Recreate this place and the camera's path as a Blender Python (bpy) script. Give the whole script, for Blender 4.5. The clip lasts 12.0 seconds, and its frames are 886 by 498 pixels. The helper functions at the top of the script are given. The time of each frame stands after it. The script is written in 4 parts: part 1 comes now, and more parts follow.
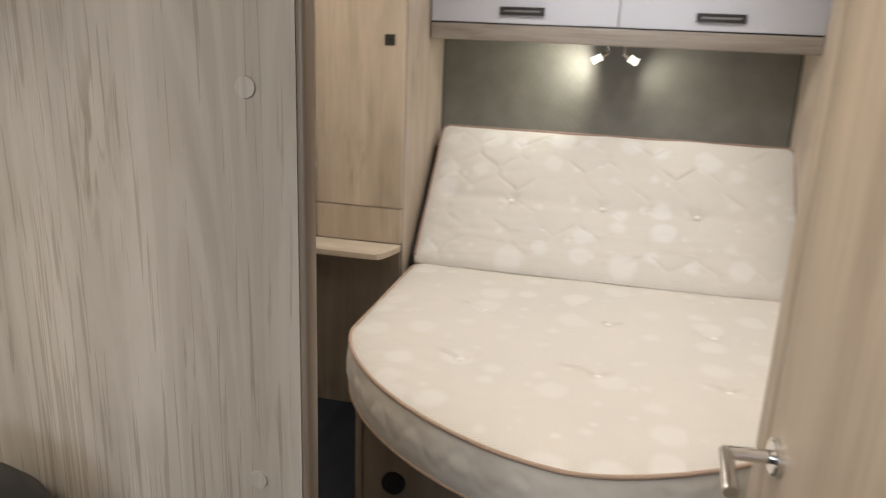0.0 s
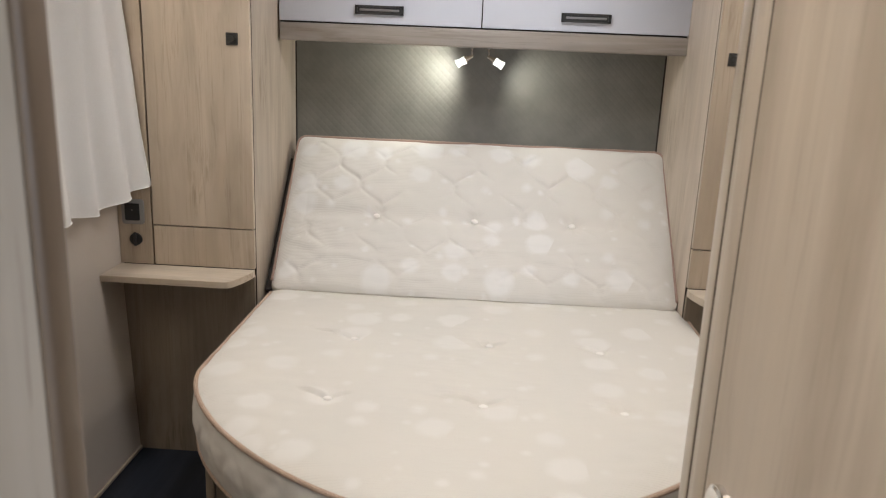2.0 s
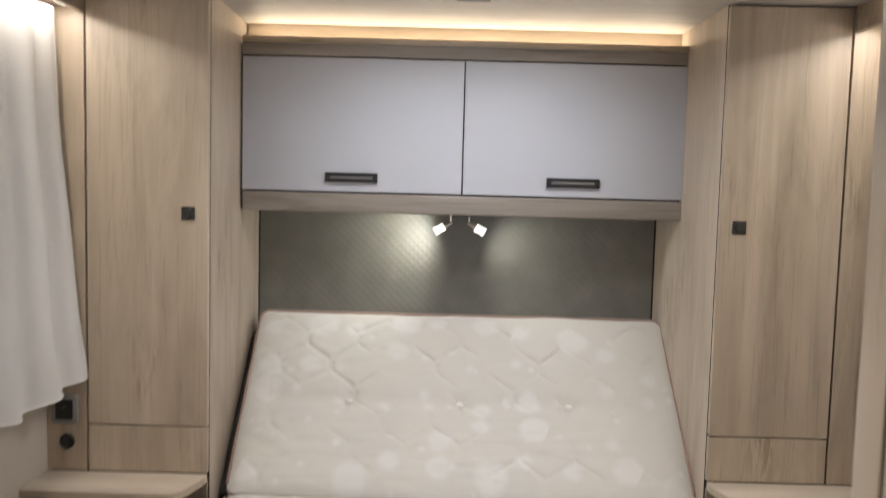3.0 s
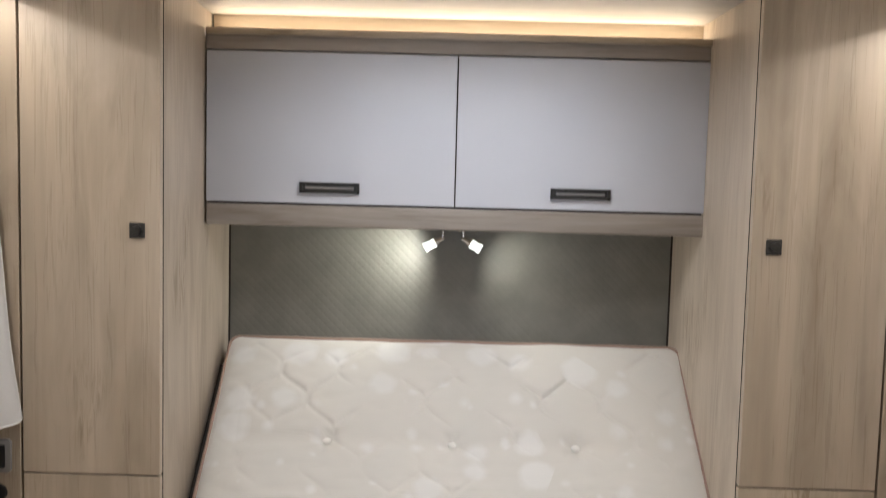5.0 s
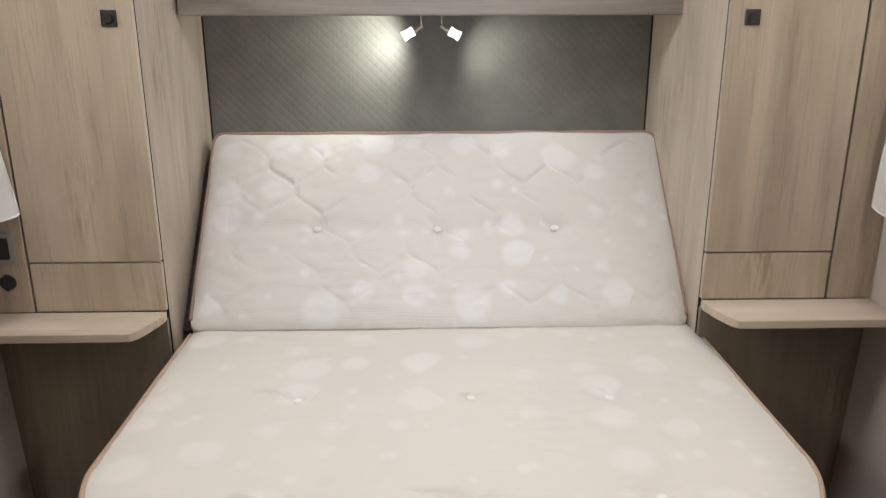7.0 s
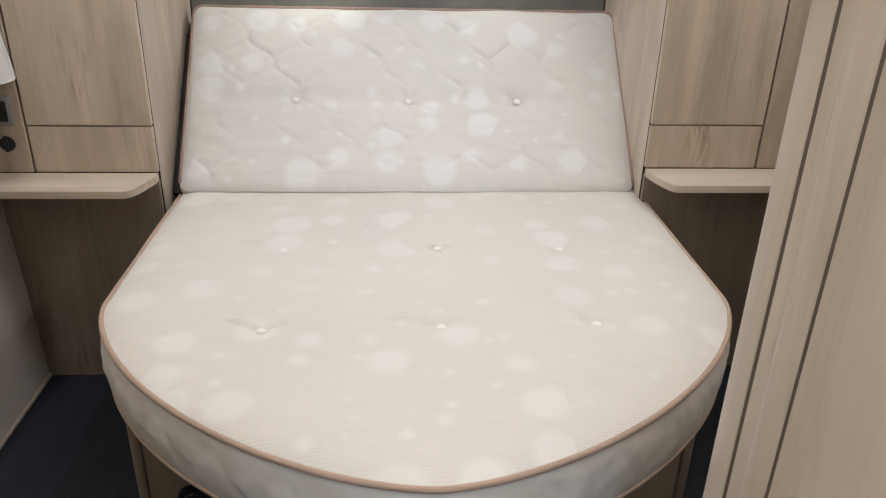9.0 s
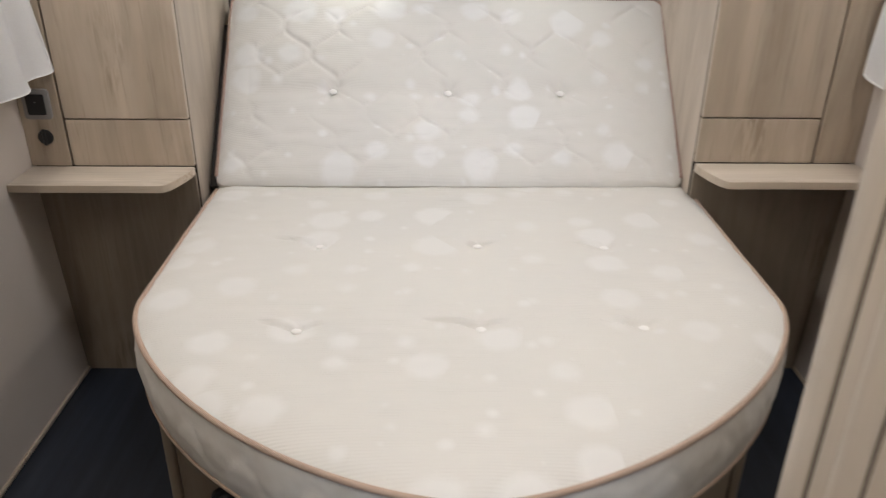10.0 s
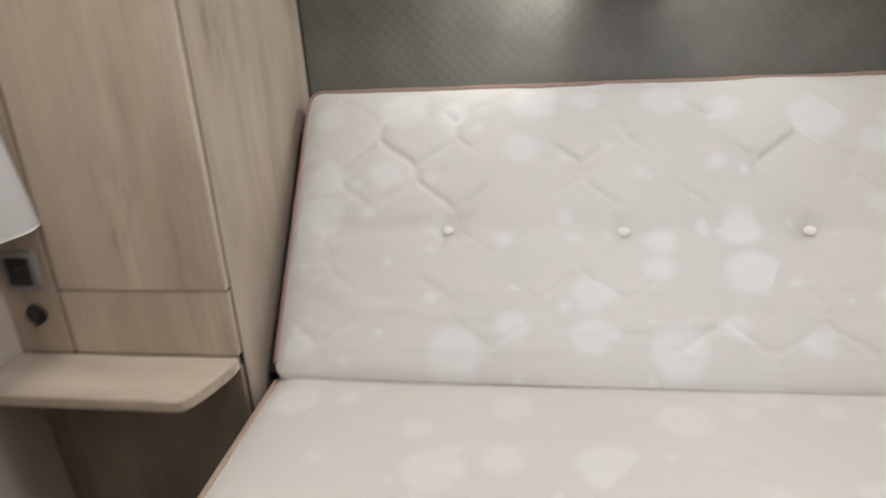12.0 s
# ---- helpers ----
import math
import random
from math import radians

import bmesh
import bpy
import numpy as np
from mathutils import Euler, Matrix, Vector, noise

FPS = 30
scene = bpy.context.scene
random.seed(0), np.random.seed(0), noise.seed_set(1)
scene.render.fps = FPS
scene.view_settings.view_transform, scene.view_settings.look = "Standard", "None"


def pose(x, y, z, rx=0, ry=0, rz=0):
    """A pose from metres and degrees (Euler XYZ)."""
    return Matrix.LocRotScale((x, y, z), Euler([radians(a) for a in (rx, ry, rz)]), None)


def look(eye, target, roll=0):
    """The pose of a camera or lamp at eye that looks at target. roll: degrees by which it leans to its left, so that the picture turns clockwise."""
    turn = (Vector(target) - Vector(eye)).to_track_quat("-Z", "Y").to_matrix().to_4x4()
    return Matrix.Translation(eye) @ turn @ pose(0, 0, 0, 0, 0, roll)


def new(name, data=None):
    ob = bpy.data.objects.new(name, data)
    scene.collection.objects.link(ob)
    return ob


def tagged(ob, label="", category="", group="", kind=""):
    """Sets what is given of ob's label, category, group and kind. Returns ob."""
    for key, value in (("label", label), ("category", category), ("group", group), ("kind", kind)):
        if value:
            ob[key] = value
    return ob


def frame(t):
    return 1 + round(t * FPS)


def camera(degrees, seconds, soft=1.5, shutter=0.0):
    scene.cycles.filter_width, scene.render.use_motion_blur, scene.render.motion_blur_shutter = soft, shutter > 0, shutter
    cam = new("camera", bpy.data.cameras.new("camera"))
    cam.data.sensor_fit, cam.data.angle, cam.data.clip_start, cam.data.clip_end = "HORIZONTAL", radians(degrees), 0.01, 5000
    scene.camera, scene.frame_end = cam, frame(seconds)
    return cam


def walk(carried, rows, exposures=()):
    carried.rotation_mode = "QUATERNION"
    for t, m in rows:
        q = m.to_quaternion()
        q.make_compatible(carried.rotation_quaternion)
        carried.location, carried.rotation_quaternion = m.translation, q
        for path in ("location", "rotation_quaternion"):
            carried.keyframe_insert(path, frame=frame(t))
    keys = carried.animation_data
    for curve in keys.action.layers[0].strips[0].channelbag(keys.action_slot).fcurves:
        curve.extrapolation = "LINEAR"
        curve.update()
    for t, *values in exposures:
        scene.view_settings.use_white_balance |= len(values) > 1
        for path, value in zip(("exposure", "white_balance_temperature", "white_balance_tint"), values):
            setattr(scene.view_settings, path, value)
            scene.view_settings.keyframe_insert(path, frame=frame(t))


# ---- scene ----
cam = camera(60.4, 12.0, soft=1.1, shutter=0.5)
PATH = [
    (0, (0.055, -0.019, 1.474), (-0.379, 1.85, 0.908), 2.3),
    (0.5, (0.052, -0.153, 1.468), (-0.14, 1.778, 0.985), 1.5),
    (1, (0.042, -0.118, 1.442), (-0.014, 1.829, 0.986), 1.8),
    (1.5, (0.03, 0.033, 1.431), (-0.028, 1.972, 0.944), 2.0),
    (2, (0.018, 0.216, 1.407), (-0.074, 2.149, 0.903), 2.4),
    (2.5, (-0.005, 0.353, 1.455), (-0.101, 2.312, 1.063), 2.4),
    (3, (-0.057, 0.497, 1.486), (-0.064, 2.492, 1.343), 1.5),
    (3.2, (-0.068, 0.542, 1.5), (-0.051, 2.539, 1.39), 1.1),
    (4.8, (-0.043, 0.783, 1.522), (-0.044, 2.781, 1.432), 1.7),
    (5, (-0.028, 0.781, 1.512), (-0.039, 2.776, 1.378), 1.5),
    (5.5, (-0.037, 0.779, 1.488), (-0.038, 2.763, 1.235), 1.0),
    (6, (-0.032, 0.778, 1.463), (-0.032, 2.741, 1.083), -0.1),
    (6.5, (-0.032, 0.767, 1.433), (-0.018, 2.703, 0.929), -0.4),
    (7, (-0.035, 0.718, 1.419), (0.011, 2.63, 0.834), -0.1),
    (7.5, (-0.031, 0.643, 1.416), (0.052, 2.526, 0.748), 0.5),
    (7.7, (-0.04, 0.624, 1.427), (0.063, 2.491, 0.718), 1.0),
    (9.3, (-0.05, 0.491, 1.422), (0.082, 2.293, 0.564), 1.5),
    (9.5, (-0.05, 0.492, 1.421), (0.075, 2.292, 0.56), 1.4),
    (10, (-0.052, 0.563, 1.415), (-0.019, 2.361, 0.539), 0.6),
    (10.5, (-0.036, 0.73, 1.394), (-0.18, 2.524, 0.522), -1.3),
    (11, (-0.048, 0.902, 1.394), (-0.322, 2.695, 0.553), -1.8),
    (11.5, (-0.118, 1.169, 1.369), (-0.479, 2.963, 0.562), -2.1),
    (12, (-0.101, 1.438, 1.39), (-0.434, 3.254, 0.621), -4.0),
]
walk(cam, [(t, look(eye, target, roll)) for t, eye, target, roll in PATH],
     exposures=[(0, 0.15, 6600, 10), (1.0, 0.12, 6350, 10), (2.2, 0.12, 6250, 10), (2.6, 0.12, 6250, 10), (3.0, -0.06, 6250, 10), (5.0, -0.04, 6150, 10), (6.4, 0.13, 6080, 10), (7.5, 0.16, 6040, 10), (10.5, 0.12, 6000, 10), (12.0, 0.04, 6000, 10)])

# ---- world and lamps ----
world = bpy.data.worlds.new("world")
world.use_nodes = True
scene.world = world
wn = world.node_tree.nodes
sky = wn.new("ShaderNodeTexSky")
sky.sky_type, sky.sun_disc, sky.sun_elevation, sky.sun_rotation = "NISHITA", False, radians(35), radians(200)
world.node_tree.links.new(sky.outputs[0], wn["Background"].inputs[0])
wn["Background"].inputs[1].default_value = 0.06

SPOT, SKYLIT = (1.0, 0.97, 0.84), (0.66, 0.80, 1.0)
WARM, NEUTRAL, COOL, DAY = (1.0, 0.78, 0.52), (1.0, 0.90, 0.78), (0.86, 0.93, 1.0), (1.0, 0.962, 0.93)


def area_lamp(name, m, sx, sy, watts, colour, spread=180):
    data = bpy.data.lights.new(name, "AREA")
    data.shape, data.size, data.size_y = "RECTANGLE", sx, sy
    data.energy, data.color, data.spread = watts, colour, radians(spread)
    ob = new(name, data)
    ob.matrix_world = m
    return ob


def spot_lamp(name, m, watts, colour, cone, blend=0.6, radius=0.012):
    data = bpy.data.lights.new(name, "SPOT")
    data.energy, data.color, data.spot_size, data.spot_blend, data.shadow_soft_size = watts, colour, radians(cone), blend, radius
    ob = new(name, data)
    ob.matrix_world = m
    return ob


# cove strip above the overhead locker, shining up behind its lip
area_lamp("cove_light", look((-0.005, 2.978, 1.972), (-0.005, 2.80, 2.2)), 1.36, 0.008, 1.25, WARM)
# strips under the valances over both windows
area_lamp("valance_light_a", look((-1.098, 1.66, 1.962), (-1.098, 1.66, 0)), 0.012, 1.76, 6.3, NEUTRAL)
area_lamp("valance_light_b", look((1.083, 1.66, 1.962), (1.083, 1.66, 0)), 0.012, 1.76, 6.3, NEUTRAL)
# daylight through the rooflight
area_lamp("rooflight_daylight", look((0.003, 2.28, 2.050), (0.003, 2.28, 0)), 0.36, 0.36, 9.2, DAY)
# unseen fill added over the bedroom door, as from a recessed lamp
area_lamp("door_fill", look((-0.05, 0.87, 2.010), (-0.05, 0.87, 0)), 0.06, 0.06, 2.4, NEUTRAL, 96)
# kitchen strip under the overhead cupboard, an added unseen corridor lamp, daylight from the front of the vehicle
area_lamp("kitchen_light", look((-0.84, 0.10, 1.4385), (-0.84, 0.10, 0)), 0.03, 0.9, 2.2, NEUTRAL)
area_lamp("corridor_fill", look((-0.36, -0.30, 1.995), (-0.36, -0.30, 0)), 0.25, 0.25, 6.4, NEUTRAL)
area_lamp("front_daylight", look((0.05, -2.85, 1.35), (0.05, 3.0, 1.35)), 1.2, 0.7, 22.0, SKYLIT)
# the two reading spots
spot_lamp("reading_spot_a", look((-0.112, 3.042, 1.352), (-0.330, 3.200, 1.270)), 4.6, SPOT, 150, 1.0)
spot_lamp("reading_spot_b", look((0.089, 3.042, 1.352), (0.320, 3.165, 1.230)), 1.9, SPOT, 135, 1.0)

# ---- materials ----


class Mat:
    """A node material with its principled shader."""

    def __init__(self, name, colour=(0.5, 0.5, 0.5), rough=0.5, metal=0.0, spec=0.5):
        self.m = bpy.data.materials.new(name)
        self.m.use_nodes = True
        self.t = self.m.node_tree
        self.p = self.t.nodes["Principled BSDF"]
        self.set("Base Color", (*colour, 1)).set("Roughness", rough).set("Metallic", metal).set("Specular IOR Level", spec)

    def set(self, key, value):
        self.p.inputs[key].default_value = value
        return self

    def node(self, kind, **values):
        n = self.t.nodes.new(kind)
        for key, value in values.items():
            n.inputs[key.replace("_", " ")].default_value = value
        return n

    def link(self, a, b):
        self.t.links.new(a, b)

    def coords(self, scale, jitter=True):
        c = self.node("ShaderNodeTexCoord")
        mp = self.node("ShaderNodeMapping")
        mp.inputs["Scale"].default_value = scale
        self.link(c.outputs["Object"], mp.inputs["Vector"])
        if jitter:
            r = self.node("ShaderNodeObjectInfo")
            mul = self.node("ShaderNodeVectorMath")
            mul.operation = "SCALE"
            mul.inputs[0].default_value = (13.0, 7.0, 3.0)
            self.link(r.outputs["Random"], mul.inputs["Scale"])
            self.link(mul.outputs[0], mp.inputs["Location"])
        return mp.outputs[0]

    def noise(self, vec, scale, detail=3.0, rough=0.55, dist=0.0):
        n = self.node("ShaderNodeTexNoise", Scale=scale, Detail=detail, Roughness=rough, Distortion=dist)
        self.link(vec, n.inputs["Vector"])
        return n.outputs[0]

    def ramp(self, fac, stops):
        r = self.node("ShaderNodeValToRGB")
        el = r.color_ramp.elements
        while len(el) < len(stops):
            el.new(0.5)
        for e, (pos, c) in zip(el, stops):
            e.position, e.color = pos, (*c, 1)
        self.link(fac, r.inputs[0])
        return r.outputs[0]

    def mix(self, a, b, fac, blend="MIX"):
        n = self.t.nodes.new("ShaderNodeMix")
        n.data_type, n.blend_type = "RGBA", blend
        for sock, v in ((n.inputs[6], a), (n.inputs[7], b), (n.inputs[0], fac)):
            if isinstance(v, bpy.types.NodeSocket):
                self.link(v, sock)
            elif isinstance(v, tuple):
                sock.default_value = (*v, 1)
            else:
                sock.default_value = v
        return n.outputs[2]

    def math(self, op, a, b=0.0):
        n = self.node("ShaderNodeMath")
        n.operation = op
        for sock, v in ((n.inputs[0], a), (n.inputs[1], b)):
            if isinstance(v, bpy.types.NodeSocket):
                self.link(v, sock)
            else:
                sock.default_value = v
        return n.outputs[0]

    def colour(self, sock):
        self.link(sock, self.p.inputs["Base Color"])
        return self

    def bump(self, height, strength=0.2, distance=0.002):
        b = self.node("ShaderNodeBump", Strength=strength, Distance=distance)
        self.link(height, b.inputs["Height"])
        self.link(b.outputs[0], self.p.inputs["Normal"])
        return self


def gate_of(m, stretched):
    """Where the figure of the grain shows."""
    return m.noise(stretched(3.5, 0.8), 1.0, 2.0)


def wood_material(name, dark, mid, light, axis="z", rough=0.42, checks=0.28):
    """Pale grained laminate: broad bands, fine streaks and short dark checks along one axis."""
    m = Mat(name, mid, rough)

    def stretched(wide, long):
        return m.coords({"z": (wide, wide, long), "x": (long, wide, wide), "y": (wide, long, wide)}[axis])

    broad = m.noise(stretched(7.0, 0.55), 1.0, 3.0, 0.55, 0.9)
    fine = m.noise(stretched(75.0, 1.5), 1.0, 4.0, 0.6, 0.3)
    arcs = m.math("SINE", m.math("MULTIPLY", m.noise(stretched(5.5, 0.42), 1.0, 1.5, 0.5, 0.5), 95.0))
    base = m.ramp(broad, [(0.30, dark), (0.50, mid), (0.70, light)])
    streak = m.ramp(fine, [(0.30, (0.86, 0.845, 0.82)), (0.52, (1, 1, 1)), (0.75, (1.04, 1.04, 1.03))])
    c = m.mix(base, streak, 0.26, "MULTIPLY")
    cloud = m.noise(stretched(11.0, 2.6), 1.0, 4.0, 0.6, 0.6)
    c = m.mix(c, m.ramp(cloud, [(0.34, (0.84, 0.825, 0.80)), (0.50, (1, 1, 1)), (0.68, (1.07, 1.06, 1.04))]), 0.75, "MULTIPLY")
    c = m.mix(c, m.ramp(arcs, [(0.0, (0.92, 0.91, 0.895)), (0.75, (1, 1, 1))]), m.ramp(gate_of(m, stretched), [(0.42, (0, 0, 0)), (0.62, (0.9, 0.9, 0.9))]), "MULTIPLY")
    line = m.noise(stretched(110.0, 4.0) if checks < 0.4 else stretched(175.0, 4.5), 1.0, 3.0, 0.6, 0.9)
    gate = m.noise(stretched(6.0, 1.3), 1.0, 2.0)
    mark = m.ramp(m.math("ADD", line, m.math("MULTIPLY", gate, 0.34)), [(0.53, (0.58, 0.53, 0.47)), (0.585, (1, 1, 1))])
    c = m.mix(c, mark, checks, "MULTIPLY")
    # sparse groups of short dark flecks round faint knots
    knot = m.ramp(m.noise(stretched(5.2, 2.1), 1.0, 2.0, 0.5, 0.4), [(0.60, (0, 0, 0)), (0.70, (1, 1, 1))])
    fleck = m.ramp(m.noise(stretched(85.0, 9.0), 1.0, 3.0, 0.65, 0.8), [(0.40, (0.62, 0.57, 0.50)), (0.56, (1, 1, 1))])
    m.colour(m.mix(c, fleck, m.math("MULTIPLY", knot, 0.8), "MULTIPLY"))
    m.bump(m.math("ADD", fine, m.math("MULTIPLY", line, 0.6)), 0.15, 0.0008)
    return m.m


WOOD = wood_material("ash_laminate", (0.400, 0.328, 0.250), (0.492, 0.411, 0.320), (0.580, 0.494, 0.396))
WOOD_X = wood_material("ash_laminate_cross", (0.400, 0.328, 0.250), (0.492, 0.411, 0.320), (0.580, 0.494, 0.396), "x")
PANEL_WOOD = wood_material("brushed_partition_laminate", (0.335, 0.302, 0.258), (0.405, 0.369, 0.320), (0.490, 0.449, 0.394), rough=0.5, checks=0.5)
DOOR_WOOD = wood_material("door_laminate", (0.440, 0.368, 0.288), (0.515, 0.438, 0.350), (0.590, 0.510, 0.416), checks=0.2)
DOOR_TRIM = wood_material("door_moulding_laminate", (0.46, 0.387, 0.303), (0.515, 0.440, 0.352), (0.57, 0.492, 0.400), rough=0.33, checks=0.1)
SIDE_WOOD = wood_material("pinkish_side_laminate", (0.435, 0.368, 0.296), (0.515, 0.443, 0.364), (0.590, 0.515, 0.432), checks=0.2)
SHELF_WOOD = wood_material("pale_shelf_laminate", (0.49, 0.418, 0.336), (0.57, 0.494, 0.405), (0.64, 0.562, 0.472), "x", checks=0.18)
# laminate darkened in colour for shade under the shelves and round the bed base
SHADED_WOOD = wood_material("shade_darkened_laminate", (0.21, 0.168, 0.125), (0.26, 0.212, 0.16), (0.31, 0.255, 0.195))
TRIM_WOOD = wood_material("moulding_laminate", (0.44, 0.36, 0.27), (0.50, 0.42, 0.325), (0.56, 0.475, 0.375), rough=0.35)
TRIM_X = wood_material("moulding_laminate_cross", (0.44, 0.36, 0.27), (0.50, 0.42, 0.325), (0.56, 0.475, 0.375), "x", rough=0.35)
PELMET_WOOD = wood_material("grey_pelmet_laminate", (0.262, 0.228, 0.202), (0.315, 0.278, 0.248), (0.368, 0.328, 0.295), "x")
BROWN = wood_material("brown_edge_trim", (0.13, 0.10, 0.078), (0.165, 0.13, 0.10), (0.20, 0.16, 0.125))

# brown rail, its colour deepened to stand in for shadow in the gap
SHADED_RAIL = wood_material("shaded_rail_laminate", (0.024, 0.015, 0.012), (0.034, 0.022, 0.017), (0.046, 0.031, 0.025))

m = Mat("white_gloss", (0.550, 0.565, 0.625), 0.58, spec=0.35)
m.bump(m.noise(m.coords((1, 1, 1)), 9.0, 1.0), 0.03, 0.002)
WHITE = m.m
m = Mat("locker_carcass", (0.02, 0.018, 0.016), 0.8)
m.colour(m.ramp(m.noise(m.coords((1, 1, 1)), 30.0), [(0.3, (0.015, 0.013, 0.012)), (0.7, (0.03, 0.026, 0.023))]))
DARK = m.m
m = Mat("wall_lining", (0.66, 0.60, 0.53), 0.6)
m.colour(m.ramp(m.noise(m.coords((1, 1, 1)), 2.5, 4.0), [(0.3, (0.50, 0.445, 0.39)), (0.7, (0.56, 0.50, 0.445))]))
m.bump(m.noise(m.coords((1, 1, 1)), 260.0, 2.0), 0.15, 0.0006)
LINING = m.m
m = Mat("ceiling_lining", (0.66, 0.62, 0.56), 0.5)
m.colour(m.ramp(m.noise(m.coords((2.0, 9.0, 2.0)), 2.0, 4.0), [(0.3, (0.54, 0.51, 0.465)), (0.7, (0.64, 0.605, 0.555))]))
m.bump(m.noise(m.coords((1, 1, 1)), 240.0, 2.0), 0.15, 0.0006)
CEILING = m.m
m = Mat("navy_vinyl", (0.02, 0.024, 0.034), 0.45)
v = m.coords((18, 1.2, 1), False)
m.colour(m.ramp(m.noise(v, 1.5, 5.0, 0.6), [(0.3, (0.008, 0.010, 0.017)), (0.55, (0.014, 0.018, 0.028)), (0.78, (0.026, 0.031, 0.042))]))
m.bump(m.noise(v, 4.0, 4.0), 0.2, 0.001)
FLOOR = m.m
m = Mat("quilted_leatherette", (0.155, 0.152, 0.14), 0.5)
m.colour(m.ramp(m.noise(m.coords((1, 1, 1)), 12.0, 3.0), [(0.3, (0.155, 0.150, 0.131)), (0.7, (0.195, 0.188, 0.166))]))
m.bump(m.noise(m.coords((1, 1, 1)), 420.0, 2.0), 0.25, 0.0006)
QUILT = m.m


def damask_material(name, ground, dot, axes, rib=0.30):
    """Cream mattress ticking with woven pale dots of several sizes and a fine rib."""
    m = Mat(name, ground, 0.85, spec=0.2)
    m.set("Sheen Weight", 0.15)
    v = m.coords(axes, False)
    dots = None
    for scale, size, least in ((7.2, 0.46, 0.0), (11.5, 0.40, 0.42)):
        vo = m.node("ShaderNodeTexVoronoi", Scale=scale, Randomness=0.72)
        vo.voronoi_dimensions = "2D"
        m.link(v, vo.inputs["Vector"])
        sep = m.node("ShaderNodeSeparateColor")
        m.link(vo.outputs["Color"], sep.inputs[0])
        limit = m.math("MULTIPLY", m.math("SUBTRACT", sep.outputs[0], least), size)
        limit = m.math("ADD", limit, m.math("MULTIPLY", m.math("SUBTRACT", m.noise(v, 34.0, 2.0), 0.5), 0.16))
        inside = m.math("MULTIPLY", m.math("SUBTRACT", limit, vo.outputs["Distance"]), 1 / 0.15)
        inside.node.use_clamp = True
        dots = inside if dots is None else m.math("MAXIMUM", dots, inside)
    soft = m.noise(v, 3.0, 3.0)
    g = m.mix(ground, (ground[0] * 0.90, ground[1] * 0.915, ground[2] * 0.94), soft)
    m.colour(m.mix(g, dot, m.math("MULTIPLY", dots, m.math("ADD", soft, 0.35))))
    wave = m.node("ShaderNodeTexWave", Scale=46.0, Distortion=0.35, Detail=1.0)
    wave.bands_direction = "Y"
    m.link(v, wave.inputs["Vector"])
    weave = m.math("ADD", m.math("MULTIPLY", wave.outputs["Fac"], m.math("SUBTRACT", 1.0, dots)), m.math("MULTIPLY", m.noise(v, 380.0, 2.0), 0.5))
    m.bump(weave, rib, 0.0013)
    return m.m


TICKING = damask_material("mattress_ticking", (0.695, 0.660, 0.600), (0.718, 0.697, 0.660), (1, 1, 1))
m = Mat("mattress_side", (0.70, 0.66, 0.60), 0.85, spec=0.2)
m.colour(m.ramp(m.noise(m.coords((1, 1, 1)), 9.0, 3.0), [(0.35, (0.64, 0.60, 0.54)), (0.65, (0.74, 0.71, 0.66))]))
m.bump(m.noise(m.coords((1, 1, 1)), 300.0, 2.0), 0.3, 0.001)
SIDE = m.m
m = Mat("tan_piping", (0.36, 0.22, 0.13), 0.7)
w = m.node("ShaderNodeTexWave", Scale=160.0, Distortion=0.4)
w.bands_direction = "DIAGONAL"
m.link(m.coords((1, 1, 1), False), w.inputs["Vector"])
m.colour(m.ramp(w.outputs["Fac"], [(0.2, (0.36, 0.255, 0.185)), (0.8, (0.56, 0.42, 0.325))]))
m.bump(w.outputs["Fac"], 0.6, 0.0012)
PIPING = m.m
m = Mat("rose_piping", (0.20, 0.115, 0.085), 0.7)
w = m.node("ShaderNodeTexWave", Scale=160.0, Distortion=0.4)
w.bands_direction = "DIAGONAL"
m.link(m.coords((1, 1, 1), False), w.inputs["Vector"])
m.colour(m.ramp(w.outputs["Fac"], [(0.2, (0.24, 0.155, 0.125)), (0.8, (0.42, 0.30, 0.25))]))
PIPING_BACK = m.m
m = Mat("button_cloth", (0.82, 0.80, 0.76), 0.8)
m.bump(m.noise(m.coords((1, 1, 1)), 500.0), 0.3, 0.0006)
BUTTON = m.m
m = Mat("chrome", (0.72, 0.71, 0.70), 0.10, 1.0)
m.bump(m.noise(m.coords((1, 1, 1)), 60.0), 0.02, 0.0005)
CHROME = m.m
m = Mat("gunmetal", (0.055, 0.053, 0.05), 0.38, 0.6)
m.colour(m.ramp(m.noise(m.coords((1, 1, 1)), 150.0), [(0.3, (0.045, 0.043, 0.04)), (0.7, (0.075, 0.072, 0.068))]))
GUNMETAL = m.m
BRUSHED = Mat("brushed_insert", (0.30, 0.29, 0.28), 0.35, 0.8).m
BLACK = Mat("black_plastic", (0.010, 0.010, 0.011), 0.4).m
GREY_PLASTIC = Mat("grey_plastic", (0.16, 0.155, 0.15), 0.4).m
SWITCH_GREY = Mat("switch_frame_plastic", (0.27, 0.262, 0.255), 0.35).m
HATCH_GREY = Mat("hatch_frame_plastic", (0.13, 0.125, 0.125), 0.45).m
m = Mat("screw_cap_plastic", (0.40, 0.37, 0.32), 0.5)
m.colour(m.ramp(m.noise(m.coords((160, 160, 12)), 1.0, 3.0), [(0.35, (0.35, 0.32, 0.275)), (0.65, (0.425, 0.39, 0.34))]))
CAP = m.m
